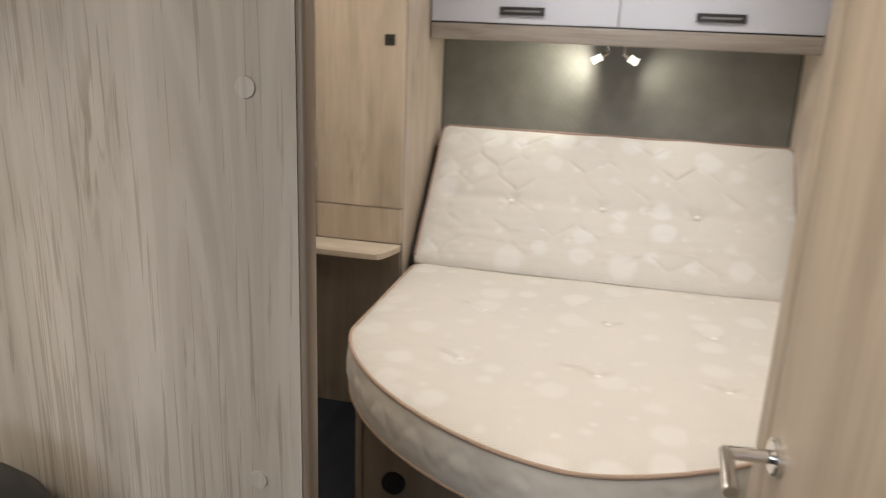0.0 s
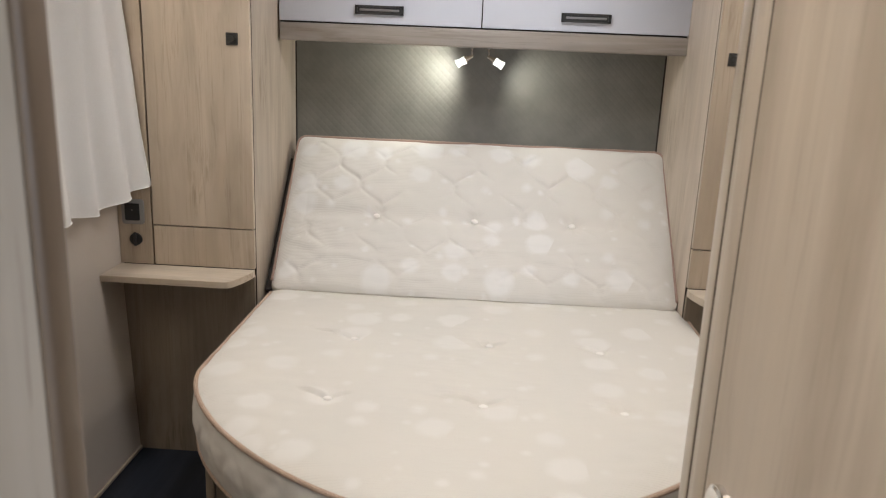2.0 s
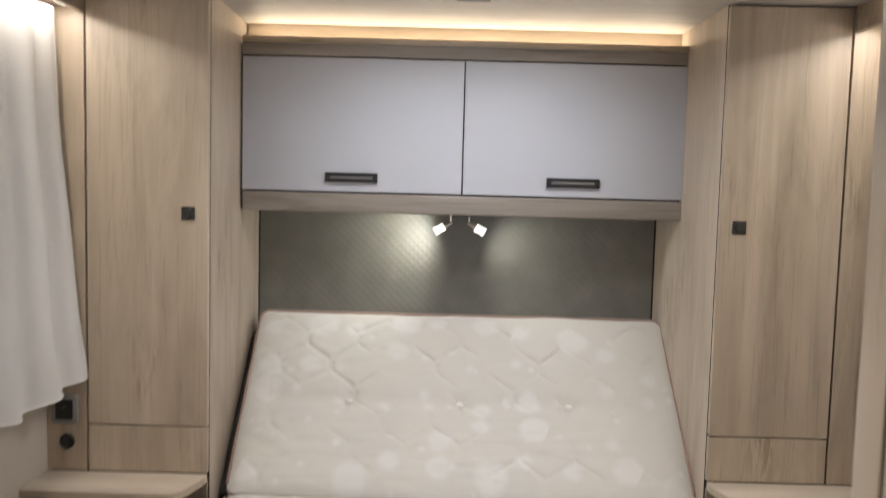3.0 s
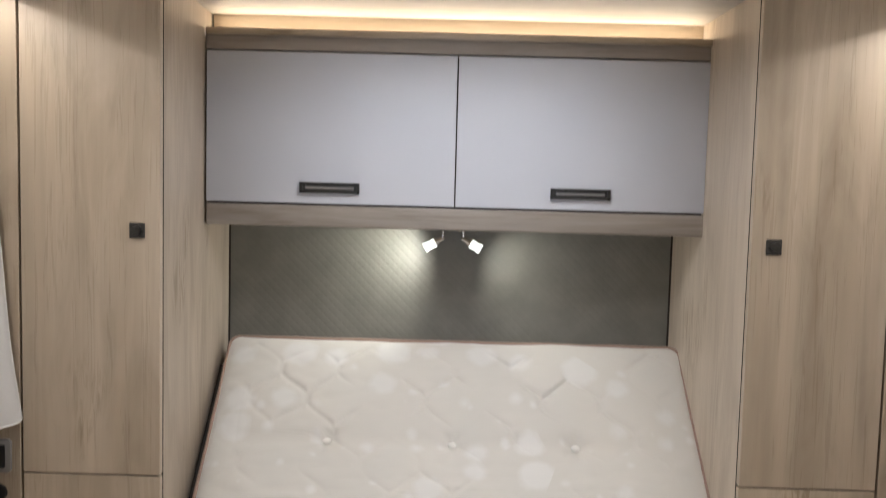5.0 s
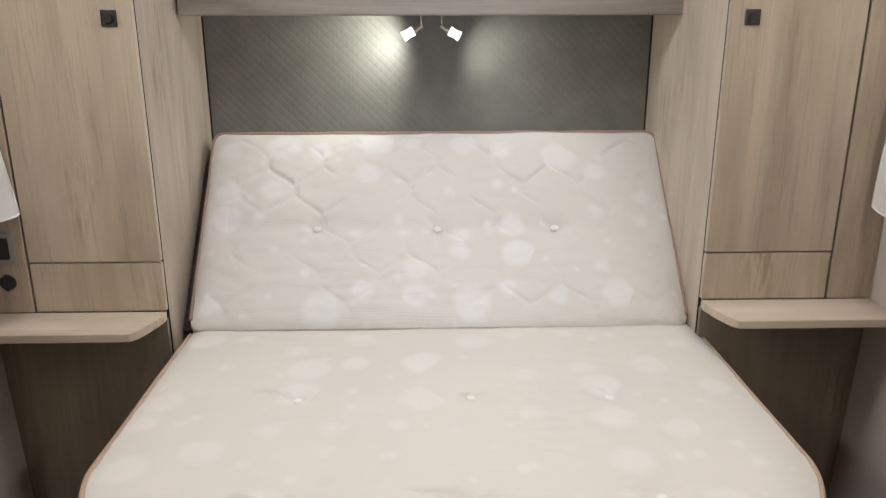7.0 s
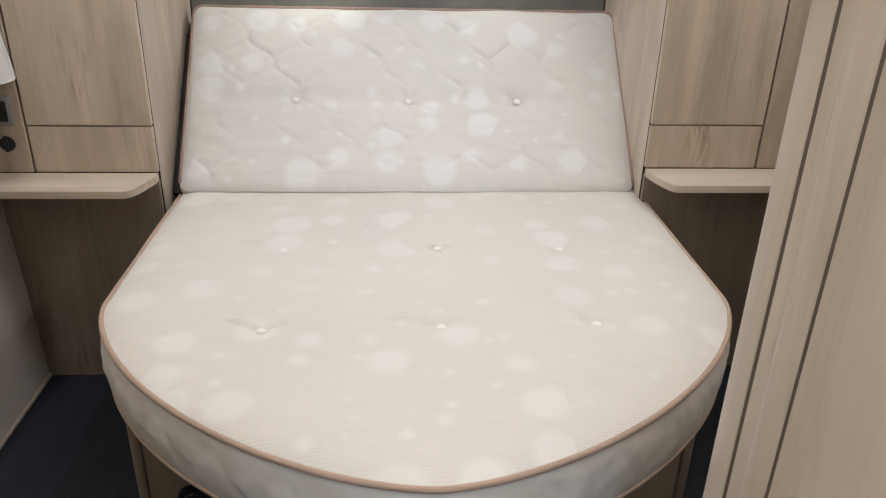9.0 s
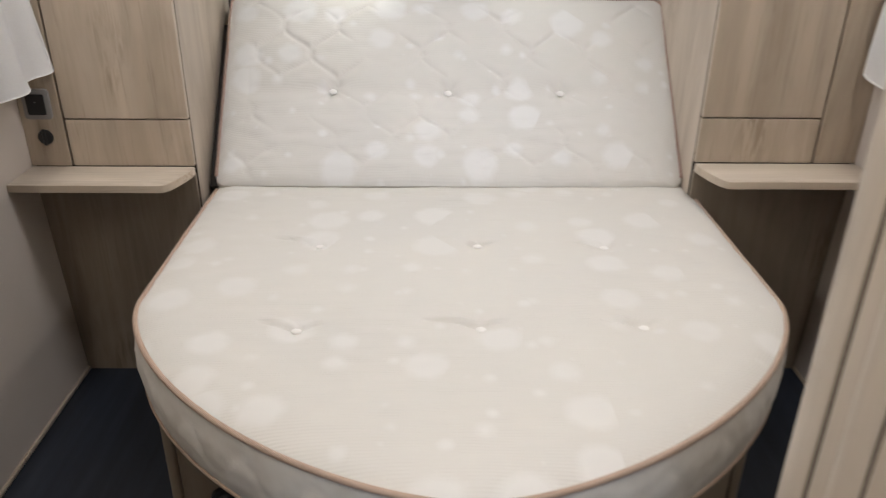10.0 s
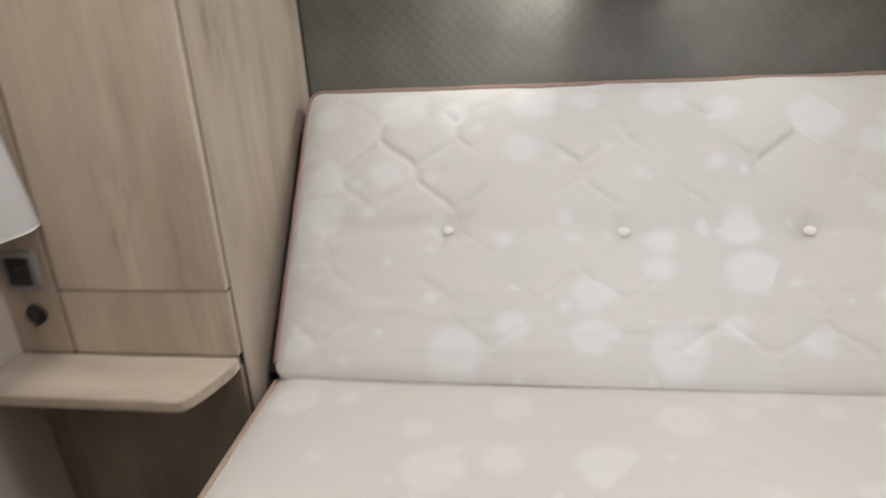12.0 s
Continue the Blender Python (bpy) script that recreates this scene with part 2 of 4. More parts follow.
PAPER = Mat("label_cloth", (0.75, 0.75, 0.74), 0.8).m
INK = Mat("label_ink", (0.06, 0.06, 0.07), 0.8).m
# dark brown that paints the shadow in the door's moulding grooves
GROOVE = Mat("groove_shadow_paint", (0.095, 0.072, 0.054), 0.8).m
SEAM = Mat("seam_gap", (0.022, 0.016, 0.012), 0.85).m

m = Mat("sheer_voile", (0.80, 0.79, 0.78), 0.9, spec=0.1)
m.colour(m.ramp(m.noise(m.coords((1, 1, 1)), 300.0, 2.0), [(0.3, (0.88, 0.87, 0.865)), (0.7, (0.93, 0.925, 0.92))]))
tr = m.node("ShaderNodeBsdfTranslucent")
tr.inputs[0].default_value = (0.82, 0.80, 0.77, 1)
mx = m.node("ShaderNodeMixShader")
mx.inputs[0].default_value = 0.24
tp = m.node("ShaderNodeBsdfTransparent")
mx2 = m.node("ShaderNodeMixShader")
mx2.inputs[0].default_value = 0.09
m.link(m.p.outputs[0], mx.inputs[1])
m.link(tr.outputs[0], mx.inputs[2])
m.link(mx.outputs[0], mx2.inputs[1])
m.link(tp.outputs[0], mx2.inputs[2])
m.link(mx2.outputs[0], m.t.nodes["Material Output"].inputs[0])
VOILE = m.m
HEM = Mat("voile_hem", (0.83, 0.82, 0.80), 0.9, spec=0.1).m


def glow_material(name, colour, strength):
    m = Mat(name, colour, 0.4)
    m.set("Emission Color", (*colour, 1)).set("Emission Strength", strength)
    return m.m


STRIP_GLOW = glow_material("led_strip", (1.0, 0.93, 0.82), 6.0)
LAMP_GLOW = glow_material("lit_spot_glass", (0.97, 1.0, 0.93), 1.5)
LAMP_DISC = glow_material("lit_fill_lamp", (1.0, 0.94, 0.86), 5.0)
HATCH_PANE = glow_material("rooflight_daylit_pane", (0.93, 0.95, 1.0), 1.5)
BLIND = Mat("closed_blind", (0.60, 0.56, 0.50), 0.8).m
GLASS = Mat("tinted_window", (0.05, 0.05, 0.055), 0.05).m

# ---- shape helpers ----


def box(bm, x0, x1, y0, y1, z0, z1, bevel=0.0, segs=1):
    made = bmesh.ops.create_cube(bm, size=1, matrix=Matrix.Translation(((x0 + x1) / 2, (y0 + y1) / 2, (z0 + z1) / 2)) @ Matrix.Diagonal((x1 - x0, y1 - y0, z1 - z0, 1)))
    if bevel:
        edges = list({e for v in made["verts"] for e in v.link_edges})
        bmesh.ops.bevel(bm, geom=edges, offset=bevel, segments=segs, affect="EDGES", profile=0.5)
    return bm


def boxes(*rows, bevel=0.0, segs=1):
    bm = bmesh.new()
    for r in rows:
        box(bm, *r, bevel=bevel, segs=segs)
    return bm


def prism(outline, z0, z1, bevel=0.0, segs=2):
    """An upright prism on an outline that runs counter-clockwise seen from above."""
    bm = bmesh.new()
    low = [bm.verts.new((x, y, z0)) for x, y in outline]
    high = [bm.verts.new((x, y, z1)) for x, y in outline]
    bm.faces.new(list(reversed(low)))
    bm.faces.new(high)
    n = len(outline)
    for i in range(n):
        bm.faces.new((low[i], low[(i + 1) % n], high[(i + 1) % n], high[i]))
    if bevel:
        rim = [e for e in bm.edges if abs(e.verts[0].co.z - e.verts[1].co.z) < 1e-6]
        bmesh.ops.bevel(bm, geom=rim, offset=bevel, segments=segs, affect="EDGES", profile=0.5)
    return bm


def cyl(bm, a, b, r0, r1=None, n=20):
    a, b = Vector(a), Vector(b)
    q = (b - a).to_track_quat("Z", "Y").to_matrix().to_4x4()
    bmesh.ops.create_cone(bm, cap_ends=True, segments=n, radius1=r0, radius2=r0 if r1 is None else r1, depth=(b - a).length, matrix=Matrix.Translation((a + b) / 2) @ q)
    return bm


def tube(points, radius, n=10, closed=False):
    """A round tube along a line of points."""
    pts = [Vector(p) for p in points]
    k = len(pts)
    verts, faces = [], []
    for i, p in enumerate(pts):
        a = pts[(i - 1) % k] if closed or i > 0 else p
        b = pts[(i + 1) % k] if closed or i < k - 1 else p
        t = (b - a).normalized()
        u = t.cross(Vector((0.013, 0.021, 1.0))).normalized()
        w = t.cross(u)
        verts += [tuple(p + radius * (math.cos(2 * math.pi * j / n) * u + math.sin(2 * math.pi * j / n) * w)) for j in range(n)]
    for i in range(k if closed else k - 1):
        for j in range(n):
            a, b, c, d = i * n + j, i * n + (j + 1) % n, ((i + 1) % k) * n + (j + 1) % n, ((i + 1) % k) * n + j
            faces.append((a, b, c, d))
    bm = bmesh.new()
    vs = [bm.verts.new(v) for v in verts]
    for f in faces:
        bm.faces.new([vs[i] for i in f])
    if not closed:
        bm.faces.new([vs[j] for j in reversed(range(n))])
        bm.faces.new([vs[(k - 1) * n + j] for j in range(n)])
    bmesh.ops.recalc_face_normals(bm, faces=bm.faces)
    return bm


def mesh_of(name, bm, material, smooth=False):
    me = bpy.data.meshes.new(name)
    bmesh.ops.recalc_face_normals(bm, faces=bm.faces)
    bm.to_mesh(me)
    bm.free()
    me.materials.append(material)
    if smooth:
        me.shade_smooth()
        if smooth != "all":
            me.set_sharp_from_angle(angle=radians(35))
    return me


def part(name, bm, material, parent=None, label="", smooth=False):
    ob = new(name, mesh_of(name, bm, material, smooth))
    if parent is not None:
        ob.parent = parent
        ob.matrix_parent_inverse = Matrix.Translation(parent.location).inverted()
    return tagged(ob, label)


def thing(name, at, label, category, group="", kind=""):
    ob = new(name)
    ob.location = at
    ob.empty_display_size = 0.05
    return tagged(ob, label, category, group, kind)


def structure(name, bm, material, label, category, smooth=False):
    return tagged(part(name, bm, material, smooth=smooth), label, category, kind="structure")


# ---- the setting ----
XL, XR = -1.165, 1.150      # faces of the side walls
YF, YB, YC = 2.591, 3.185, -3.0  # wardrobe fronts, headboard face, front end of the corridor
TOP = 2.020                 # ceiling
INL, INR = -0.713, 0.694    # wardrobes' inner faces
YP = 0.608                  # corridor face of the partition
WIN = (1.42, 2.44, 1.00, 1.80)  # window openings: y from, y to, z from, z to

structure("floor", boxes((-1.30, 1.30, YC - 0.1, 3.35, -0.05, 0.0)), FLOOR, "dark navy wood-look vinyl floor", "floor")

bm = boxes((-1.30, 1.30, YC - 0.1, 2.076, TOP, TOP + 0.05), (-1.30, 1.30, 2.484, 3.35, TOP, TOP + 0.05),
           (-1.30, -0.201, 2.076, 2.484, TOP, TOP + 0.05), (0.207, 1.30, 2.076, 2.484, TOP, TOP + 0.05))
structure("ceiling", bm, CEILING, "pale beige lined ceiling lit by the cove strip", "ceiling")
structure("hatch_well", boxes((-0.25, 0.25, 2.03, 2.53, TOP + 0.09, TOP + 0.10)), CEILING, "closed cover above the rooflight", "roof cover")


def side_wall(name, face, out, label):
    """A side wall with a window opening; its foot stands a little further in."""
    y0, y1, z0, z1 = WIN
    s = 1 if out > face else -1
    bm = bmesh.new()
    lo, hi = sorted((face, out))
    for a, b, c, d in ((YC, y0, 0.68, TOP), (y1, 3.25, 0.68, TOP), (y0, y1, 0.68, z0), (y0, y1, z1, TOP)):
        box(bm, lo, hi, a, b, c, d)
    foot = [bm.verts.new(p) for p in ((face - s * 0.026, YC, 0), (face, YC, 0.68), (out, YC, 0.68), (out, YC, 0), (face - s * 0.026, 3.25, 0), (face, 3.25, 0.68), (out, 3.25, 0.68), (out, 3.25, 0))]
    for f in ((0, 1, 2, 3), (7, 6, 5, 4), (0, 4, 5, 1), (1, 5, 6, 2), (2, 6, 7, 3), (3, 7, 4, 0)):
        bm.faces.new([foot[i] for i in f])
    return structure(name, bm, LINING, label, "wall")


side_wall("wall_west", XL, -1.22, "plain off-white lined side wall")
side_wall("wall_east", XR, 1.21, "plain off-white lined side wall")
structure("wall_north", boxes((-1.22, 1.21, 3.25, 3.30, 0, TOP)), LINING, "rear wall behind the bed and wardrobes", "wall")
structure("wall_south", boxes((-1.22, 1.21, YC - 0.05, YC, 0, TOP)), LINING, "plain wall closing the corridor", "wall")

for wall_x, inward in ((XL + 0.026, 1), (XR - 0.026, -1)):
    a, b = sorted((wall_x, wall_x + inward * 0.009))
    structure("baseboard", boxes((a, b, 0.66, YF - 0.001, 0.0, 0.014), bevel=0.004, segs=3), TRIM_WOOD, "thin pale quarter-round trim along the wall's foot", "baseboard", True)

part_w = structure("partition_west", boxes((XL, -0.228, YP, YP + 0.022, 0, TOP)), PANEL_WOOD, "grey brushed-ash laminate partition beside the doorway", "partition")
part("edge_trim", boxes((-0.228, -0.219, YP - 0.0015, YP + 0.0235, 0, 1.93), bevel=0.004, segs=3), BROWN, part_w, "darker rounded edge trim", smooth=True)
for z in (1.414, 1.016):
    b = cyl(bmesh.new(), (-0.276, YP + 0.001, z), (-0.276, YP - 0.0025, z), 0.0105, 0.0095, 28)
    part("screw_cap", b, CAP, part_w, "round plastic screw cap", smooth=True)
structure("partition_east", boxes((0.402, XR, YP - 0.06, YP - 0.025, 0, TOP)), PANEL_WOOD, "ash laminate partition behind the open door", "partition")
structure("door_header", boxes((-0.228, 0.402, YP, YP + 0.035, 1.93, TOP)), PANEL_WOOD, "laminate panel over the doorway", "partition")

# ---- the door and its jamb ----
HINGE, FREE = Vector((0.343, 0.520, 0)), Vector((0.282, 1.165, 0))
ALONG = (FREE - HINGE).normalized()
OUTW = Vector((ALONG.y, -ALONG.x, 0))   # away from the walker
DOOR = Matrix(((ALONG.x, OUTW.x, 0, HINGE.x), (ALONG.y, OUTW.y, 0, HINGE.y), (0, 0, 1, 0), (0, 0, 0, 1)))
LEN = (FREE - HINGE).length


def swept(profile, z0, z1):
    """A straight moulding: an outline in x and y, drawn upright."""
    bm = bmesh.new()
    low, high = [[bm.verts.new((x, y, z)) for x, y in profile] for z in (z0, z1)]
    n = len(profile)
    for i in range(n):
        bm.faces.new((low[i], low[(i + 1) % n], high[(i + 1) % n], high[i]))
    bm.faces.new(list(reversed(low)))
    bm.faces.new(high)
    return bm


def door():
    """An open door: leaf, moulded free edge and a lever handle; local x runs from hinge to free edge."""
    d = thing("door_1", HINGE, "open ash-laminate door with chrome lever handle and moulded edge", "door", kind="structure")

    def put(name, bm, mat, parent, label="", smooth=False):
        bm.transform(DOOR)
        return part(name, bm, mat, parent, label, smooth)

    foot, head = 0.012, 1.915
    leaf = put("leaf", boxes((0.004, LEN - 0.1447, 0.0, 0.036, foot, head), bevel=0.0025, segs=2), DOOR_WOOD, d)
    put("groove", boxes((LEN - 0.1452, LEN - 0.1392, 0.0020, 0.034, foot, head)), GROOVE, d, "near-flush dark strip coloured as the groove's shadow")
    # a half-round bead that runs out into a flat, both falling back from the leaf
    a0, a1 = LEN - 0.140, LEN - 0.095
    bead = [(a0, 0.036), (a0, 0.007)] + [((a0 + a1) / 2 - (a1 - a0) / 2 * math.cos(math.pi * i / 12), 0.006 + 0.006 * i / 12 - 0.010 * math.sin(math.pi * i / 12)) for i in range(13)] + [(LEN - 0.064, 0.0165), (LEN - 0.064, 0.036)]
    put("edge_bead", swept(bead, foot, head), DOOR_TRIM, d, "rounded edge moulding", True)
    # second groove's shadow, again a near-flush dark strip
    put("lip_groove_shade", boxes((LEN - 0.0650, LEN - 0.0580, 0.0168, 0.037, foot, head)), GROOVE, d)
    lip = [(LEN - 0.059, 0.038), (LEN - 0.059, 0.0185), (LEN - 0.057, 0.0160), (LEN - 0.053, 0.0155), (LEN - 0.014, 0.0255), (LEN - 0.005, 0.029), (LEN, 0.034), (LEN, 0.038)]
    put("edge_lip", swept(lip, foot, head), DOOR_TRIM, d, "flat edge lip", True)
    # lever handle
    hx, hz = LEN - 0.195, 0.932
    rose = cyl(bmesh.new(), (hx, 0.001, hz), (hx, -0.008, hz), 0.0265, 0.0262, 40)
    cyl(rose, (hx, -0.008, hz), (hx, -0.0105, hz), 0.0255, 0.0225, 40)
    put("handle_rose", rose, CHROME, leaf, "round chrome rose", True)
    neck = cyl(bmesh.new(), (hx, -0.006, hz), (hx, -0.068, hz), 0.0095, None, 24)
    bmesh.ops.create_icosphere(neck, subdivisions=3, radius=0.0098, matrix=Matrix.Translation((hx, -0.068, hz)))
    put("handle_neck", neck, CHROME, leaf, "chrome neck", True)
    lever = cyl(bmesh.new(), (hx + 0.004, -0.068, hz), (hx - 0.066, -0.073, hz - 0.020), 0.0098, 0.0105, 24)
    put("handle_lever", lever, CHROME, leaf, "straight chrome lever", True)
    put("latch_plate", boxes((LEN, LEN + 0.0015, 0.0345, 0.0375, hz - 0.06, hz + 0.06)), CHROME, d, "chrome latch plate")
    return d


door()
post = boxes((-0.113, -0.005, 0.0, 0.030, 0, 1.95), bevel=0.0025, segs=2)
post.transform(DOOR)
jamb = structure("door_jamb", post, PANEL_WOOD, "grey ash-laminate hinge panel flush with the open door", "door jamb")
structure("corridor_panel", boxes((0.352, 0.440, -1.6, 0.398, 0, TOP), bevel=0.002), DOOR_WOOD, "ash laminate corridor panel", "wall panel")

# ---- wardrobes ----


def outline_shelf(s, wall, inner, front):
    """The shelf seen from above: straight front, with a long rounded cut at its free end."""
    pts = [(wall, front), (inner - s * 0.050, front)]
    for i in range(1, 9):
        a = i / 8
        pts.append((inner - s * 0.050 + s * 0.050 * (a ** 0.75), front + 0.120 * (a ** 1.35)))
    pts += [(inner, YF - 0.001), (wall, YF - 0.001)]
    return pts if s > 0 else list(reversed(pts))


def wardrobe(s, wall, inner, rear, seam, knob_x, board, split, label):
    """A tall corner wardrobe: s is +1 where its free side faces +x; rear is the free side's x at the headboard, board the shelf's top, split the joint over it."""
    w = thing("wardrobe", ((wall + inner) / 2, YF + 0.3, 0), label, "wardrobe", "wardrobes beside the bed")
    span = lambda a, b: (min(a, b), max(a, b))
    part("carcass", boxes((*span(wall, inner - s * 0.022), YF + 0.022, YB, 0.0, TOP)), DARK, w)
    foot = [(inner - s * 0.018, YF + 0.0216), (inner, YF + 0.0216), (rear, YB), (rear - s * 0.018, YB)]
    part("side_panel", prism(foot if s > 0 else list(reversed(foot)), 0.0, TOP - 0.001, 0.001), SIDE_WOOD, w, "paler pinkish side panel")
    part("door_seal", boxes((*span(inner - s * 0.017, inner - s * 0.0005), YF + 0.0182, YF + 0.0214, 0.0, TOP - 0.002)), SEAM, w, "dark seal")
    part("filler_strip", boxes((*span(wall, seam - s * 0.0055), YF, YF + 0.022, board + 0.001, TOP), bevel=0.001), WOOD, w)
    dr = part("wardrobe_door", boxes((*span(seam, inner - s * 0.0008), YF, YF + 0.018, split + 0.002, TOP - 0.006), bevel=0.0015), WOOD, w, "tall ash-laminate door")
    part("lower_panel", boxes((*span(seam, inner - s * 0.0008), YF + 0.001, YF + 0.018, board + 0.001, split - 0.002), bevel=0.0015), WOOD, w)
    part("plinth_panel", boxes((*span(wall, inner - s * 0.0030), YF + 0.002, YF + 0.0172, 0.0, board - 0.024)), SHADED_WOOD, w, "panel below the shelf, coloured darker for the shade there")
    plate = part("lock_plate", boxes((knob_x - 0.0185, knob_x + 0.0185, YF - 0.004, YF, 1.397, 1.434), bevel=0.0012), GUNMETAL, dr, "square dark metal push-lock")
    part("lock_rim", tube([(knob_x + 0.0125 * math.cos(a), YF - 0.0045, 1.4155 + 0.0125 * math.sin(a)) for a in np.linspace(0, 2 * math.pi, 25)[:-1]], 0.0012, 8, True), GUNMETAL, plate, smooth="all")
    kb = cyl(bmesh.new(), (knob_x, YF - 0.0035, 1.4155), (knob_x, YF - 0.0095, 1.4155), 0.0112, 0.0098, 24)
    part("lock_button", kb, GUNMETAL, plate, smooth=True)
    return w


wardrobe(1, XL + 0.001, INL, -0.717, -1.048, -0.768, 0.682, 0.8165, "ash-laminate corner wardrobe with tall closed door")
wardrobe(-1, XR - 0.001, INR, 0.680, 1.025, 0.747, 0.699, 0.829, "ash-laminate corner wardrobe with tall closed door")


def shelf(s, wall, inner, front, top, label):
    """A shelf board with a thin edge band along its front and free corner."""
    low = top - 0.022
    k = thing("bedside_shelf", (wall, YF, low), label, "shelf", "bedside shelves")
    o = outline_shelf(s, wall, inner, front)
    part("board", prism(o, low, top, 0.0015), SHELF_WOOD, k, smooth=True)
    path = o[:-2] if s > 0 else list(reversed(o))[:-2]
    band = bmesh.new()
    rows = []
    for x, y in path:
        rows.append([band.verts.new((x + dx * s, y + dy, low + z)) for dx, dy, z in ((0, 0, 0.0005), (0.0012, -0.0015, 0.0012), (0.0012, -0.0015, 0.0208), (0, 0, 0.0215))])
    for p, q in zip(rows, rows[1:]):
        for c in range(3):
            band.faces.new((p[c], q[c], q[c + 1], p[c + 1]))
    part("edge_band", band, TRIM_X, k, "paler edge band", True)
    return k


shelf(1, XL + 0.002, INL, 2.444, 0.682, "ash-laminate bedside shelf with a rounded free corner")
shelf(-1, XR - 0.002, INR, 2.444, 0.699, "ash-laminate bedside shelf with a rounded free corner")


def rounded(cx, cz, hw, hh, r, n=6):
    pts = []
    for qx, qz, a0 in ((1, 1, 0), (-1, 1, 90), (-1, -1, 180), (1, -1, 270)):
        for i in range(n + 1):
            a = radians(a0 + 90 * i / n)
            pts.append((cx + qx * (hw - r) + r * math.cos(a), cz + qz * (hh - r) + r * math.sin(a)))
    return pts


def upright_plate(pts, y0, y1, bevel=0.0):
    """A plate on an outline in the plane of x and z, from y0 (seen side) back to y1."""
    bm = prism(pts, 0, y1 - y0, bevel)
    bm.transform(Matrix(((1, 0, 0, 0), (0, 0, 1, y0), (0, 1, 0, 0), (0, 0, 0, 1))))
    return bm


sw = thing("light_switch", (-1.112, YF, 0.858), "black rocker light switch in a grey frame", "switch")
part("frame", upright_plate(rounded(-1.111, 0.859, 0.036, 0.041, 0.008), YF - 0.009, YF, 0.002), SWITCH_GREY, sw, "grey rounded frame", smooth=True)
part("rocker", upright_plate(rounded(-1.111, 0.859, 0.024, 0.028, 0.003), YF - 0.012, YF - 0.008, 0.001), BLACK, sw, "black rocker")
part("pilot_mark", boxes((-1.1135, -1.1085, YF - 0.0127, YF - 0.0118, 0.864, 0.867)), GREY_PLASTIC, sw)
so = thing("power_outlet", (-1.108, YF, 0.766), "round black low-voltage socket", "socket")
ring = cyl(bmesh.new(), (-1.108, YF, 0.766), (-1.108, YF - 0.006, 0.766), 0.021, 0.0195, 28)
part("collar", ring, BLACK, so, smooth=True)
part("flap", boxes((-1.113, -1.103, YF - 0.010, YF - 0.004, 0.744, 0.790), bevel=0.002), BLACK, so)

# ---- headboard ----


def quilted_panel():
    """Leatherette with small stitched diamonds."""
    x0, x1, z0, z1, step = -0.7145, 0.678, 0.58, 1.425, 0.0019
    xs, zs = np.arange(x0, x1, step), np.arange(z0 + 0.45, z1, step)
    gx, gz = np.meshgrid(xs, zs)
    p = 0.0212
    da, db = [np.abs((q / p + 0.5) % 1 - 0.5) * p for q in ((gx + gz) / 1.414, (gx - gz) / 1.414)]
    depth = 0.0006 * (1 - np.exp(-(da / 0.0019) ** 2)) * (1 - np.exp(-(db / 0.0019) ** 2)) + 0.0003 * np.minimum(da, db) / (p / 2)
    verts = np.stack([gx, YB - 0.004 - depth, gz], -1).reshape(-1, 3)
    r, c = gx.shape
    idx = np.arange(r * c).reshape(r, c)
    faces = np.stack([idx[:-1, :-1], idx[:-1, 1:], idx[1:, 1:], idx[1:, :-1]], -1).reshape(-1, 4)
    me = bpy.data.meshes.new("headboard")
    me.from_pydata(verts.tolist(), [], faces.tolist())
    me.materials.append(QUILT)
    me.shade_smooth()
    return me


hb = thing("headboard", (0, YB, 0.6), "grey quilted leatherette headboard panel", "headboard")
cover = new("quilted_cover", quilted_panel())
cover.parent, cover.matrix_parent_inverse = hb, Matrix.Translation(hb.location).inverted()
part("backing", boxes((INL + 0.004, INR - 0.004, YB, YB + 0.03, 0.45, 1.425)), DARK, hb)
for x0, x1 in ((-0.7190, -0.7125), (0.6755, 0.6820)):
    part("edge_gap", boxes((x0, x1, YB - 0.010, YB, 0.5, 1.42)), SEAM, hb, "dark edge joint")

# ---- overhead locker ----
YL = 2.916


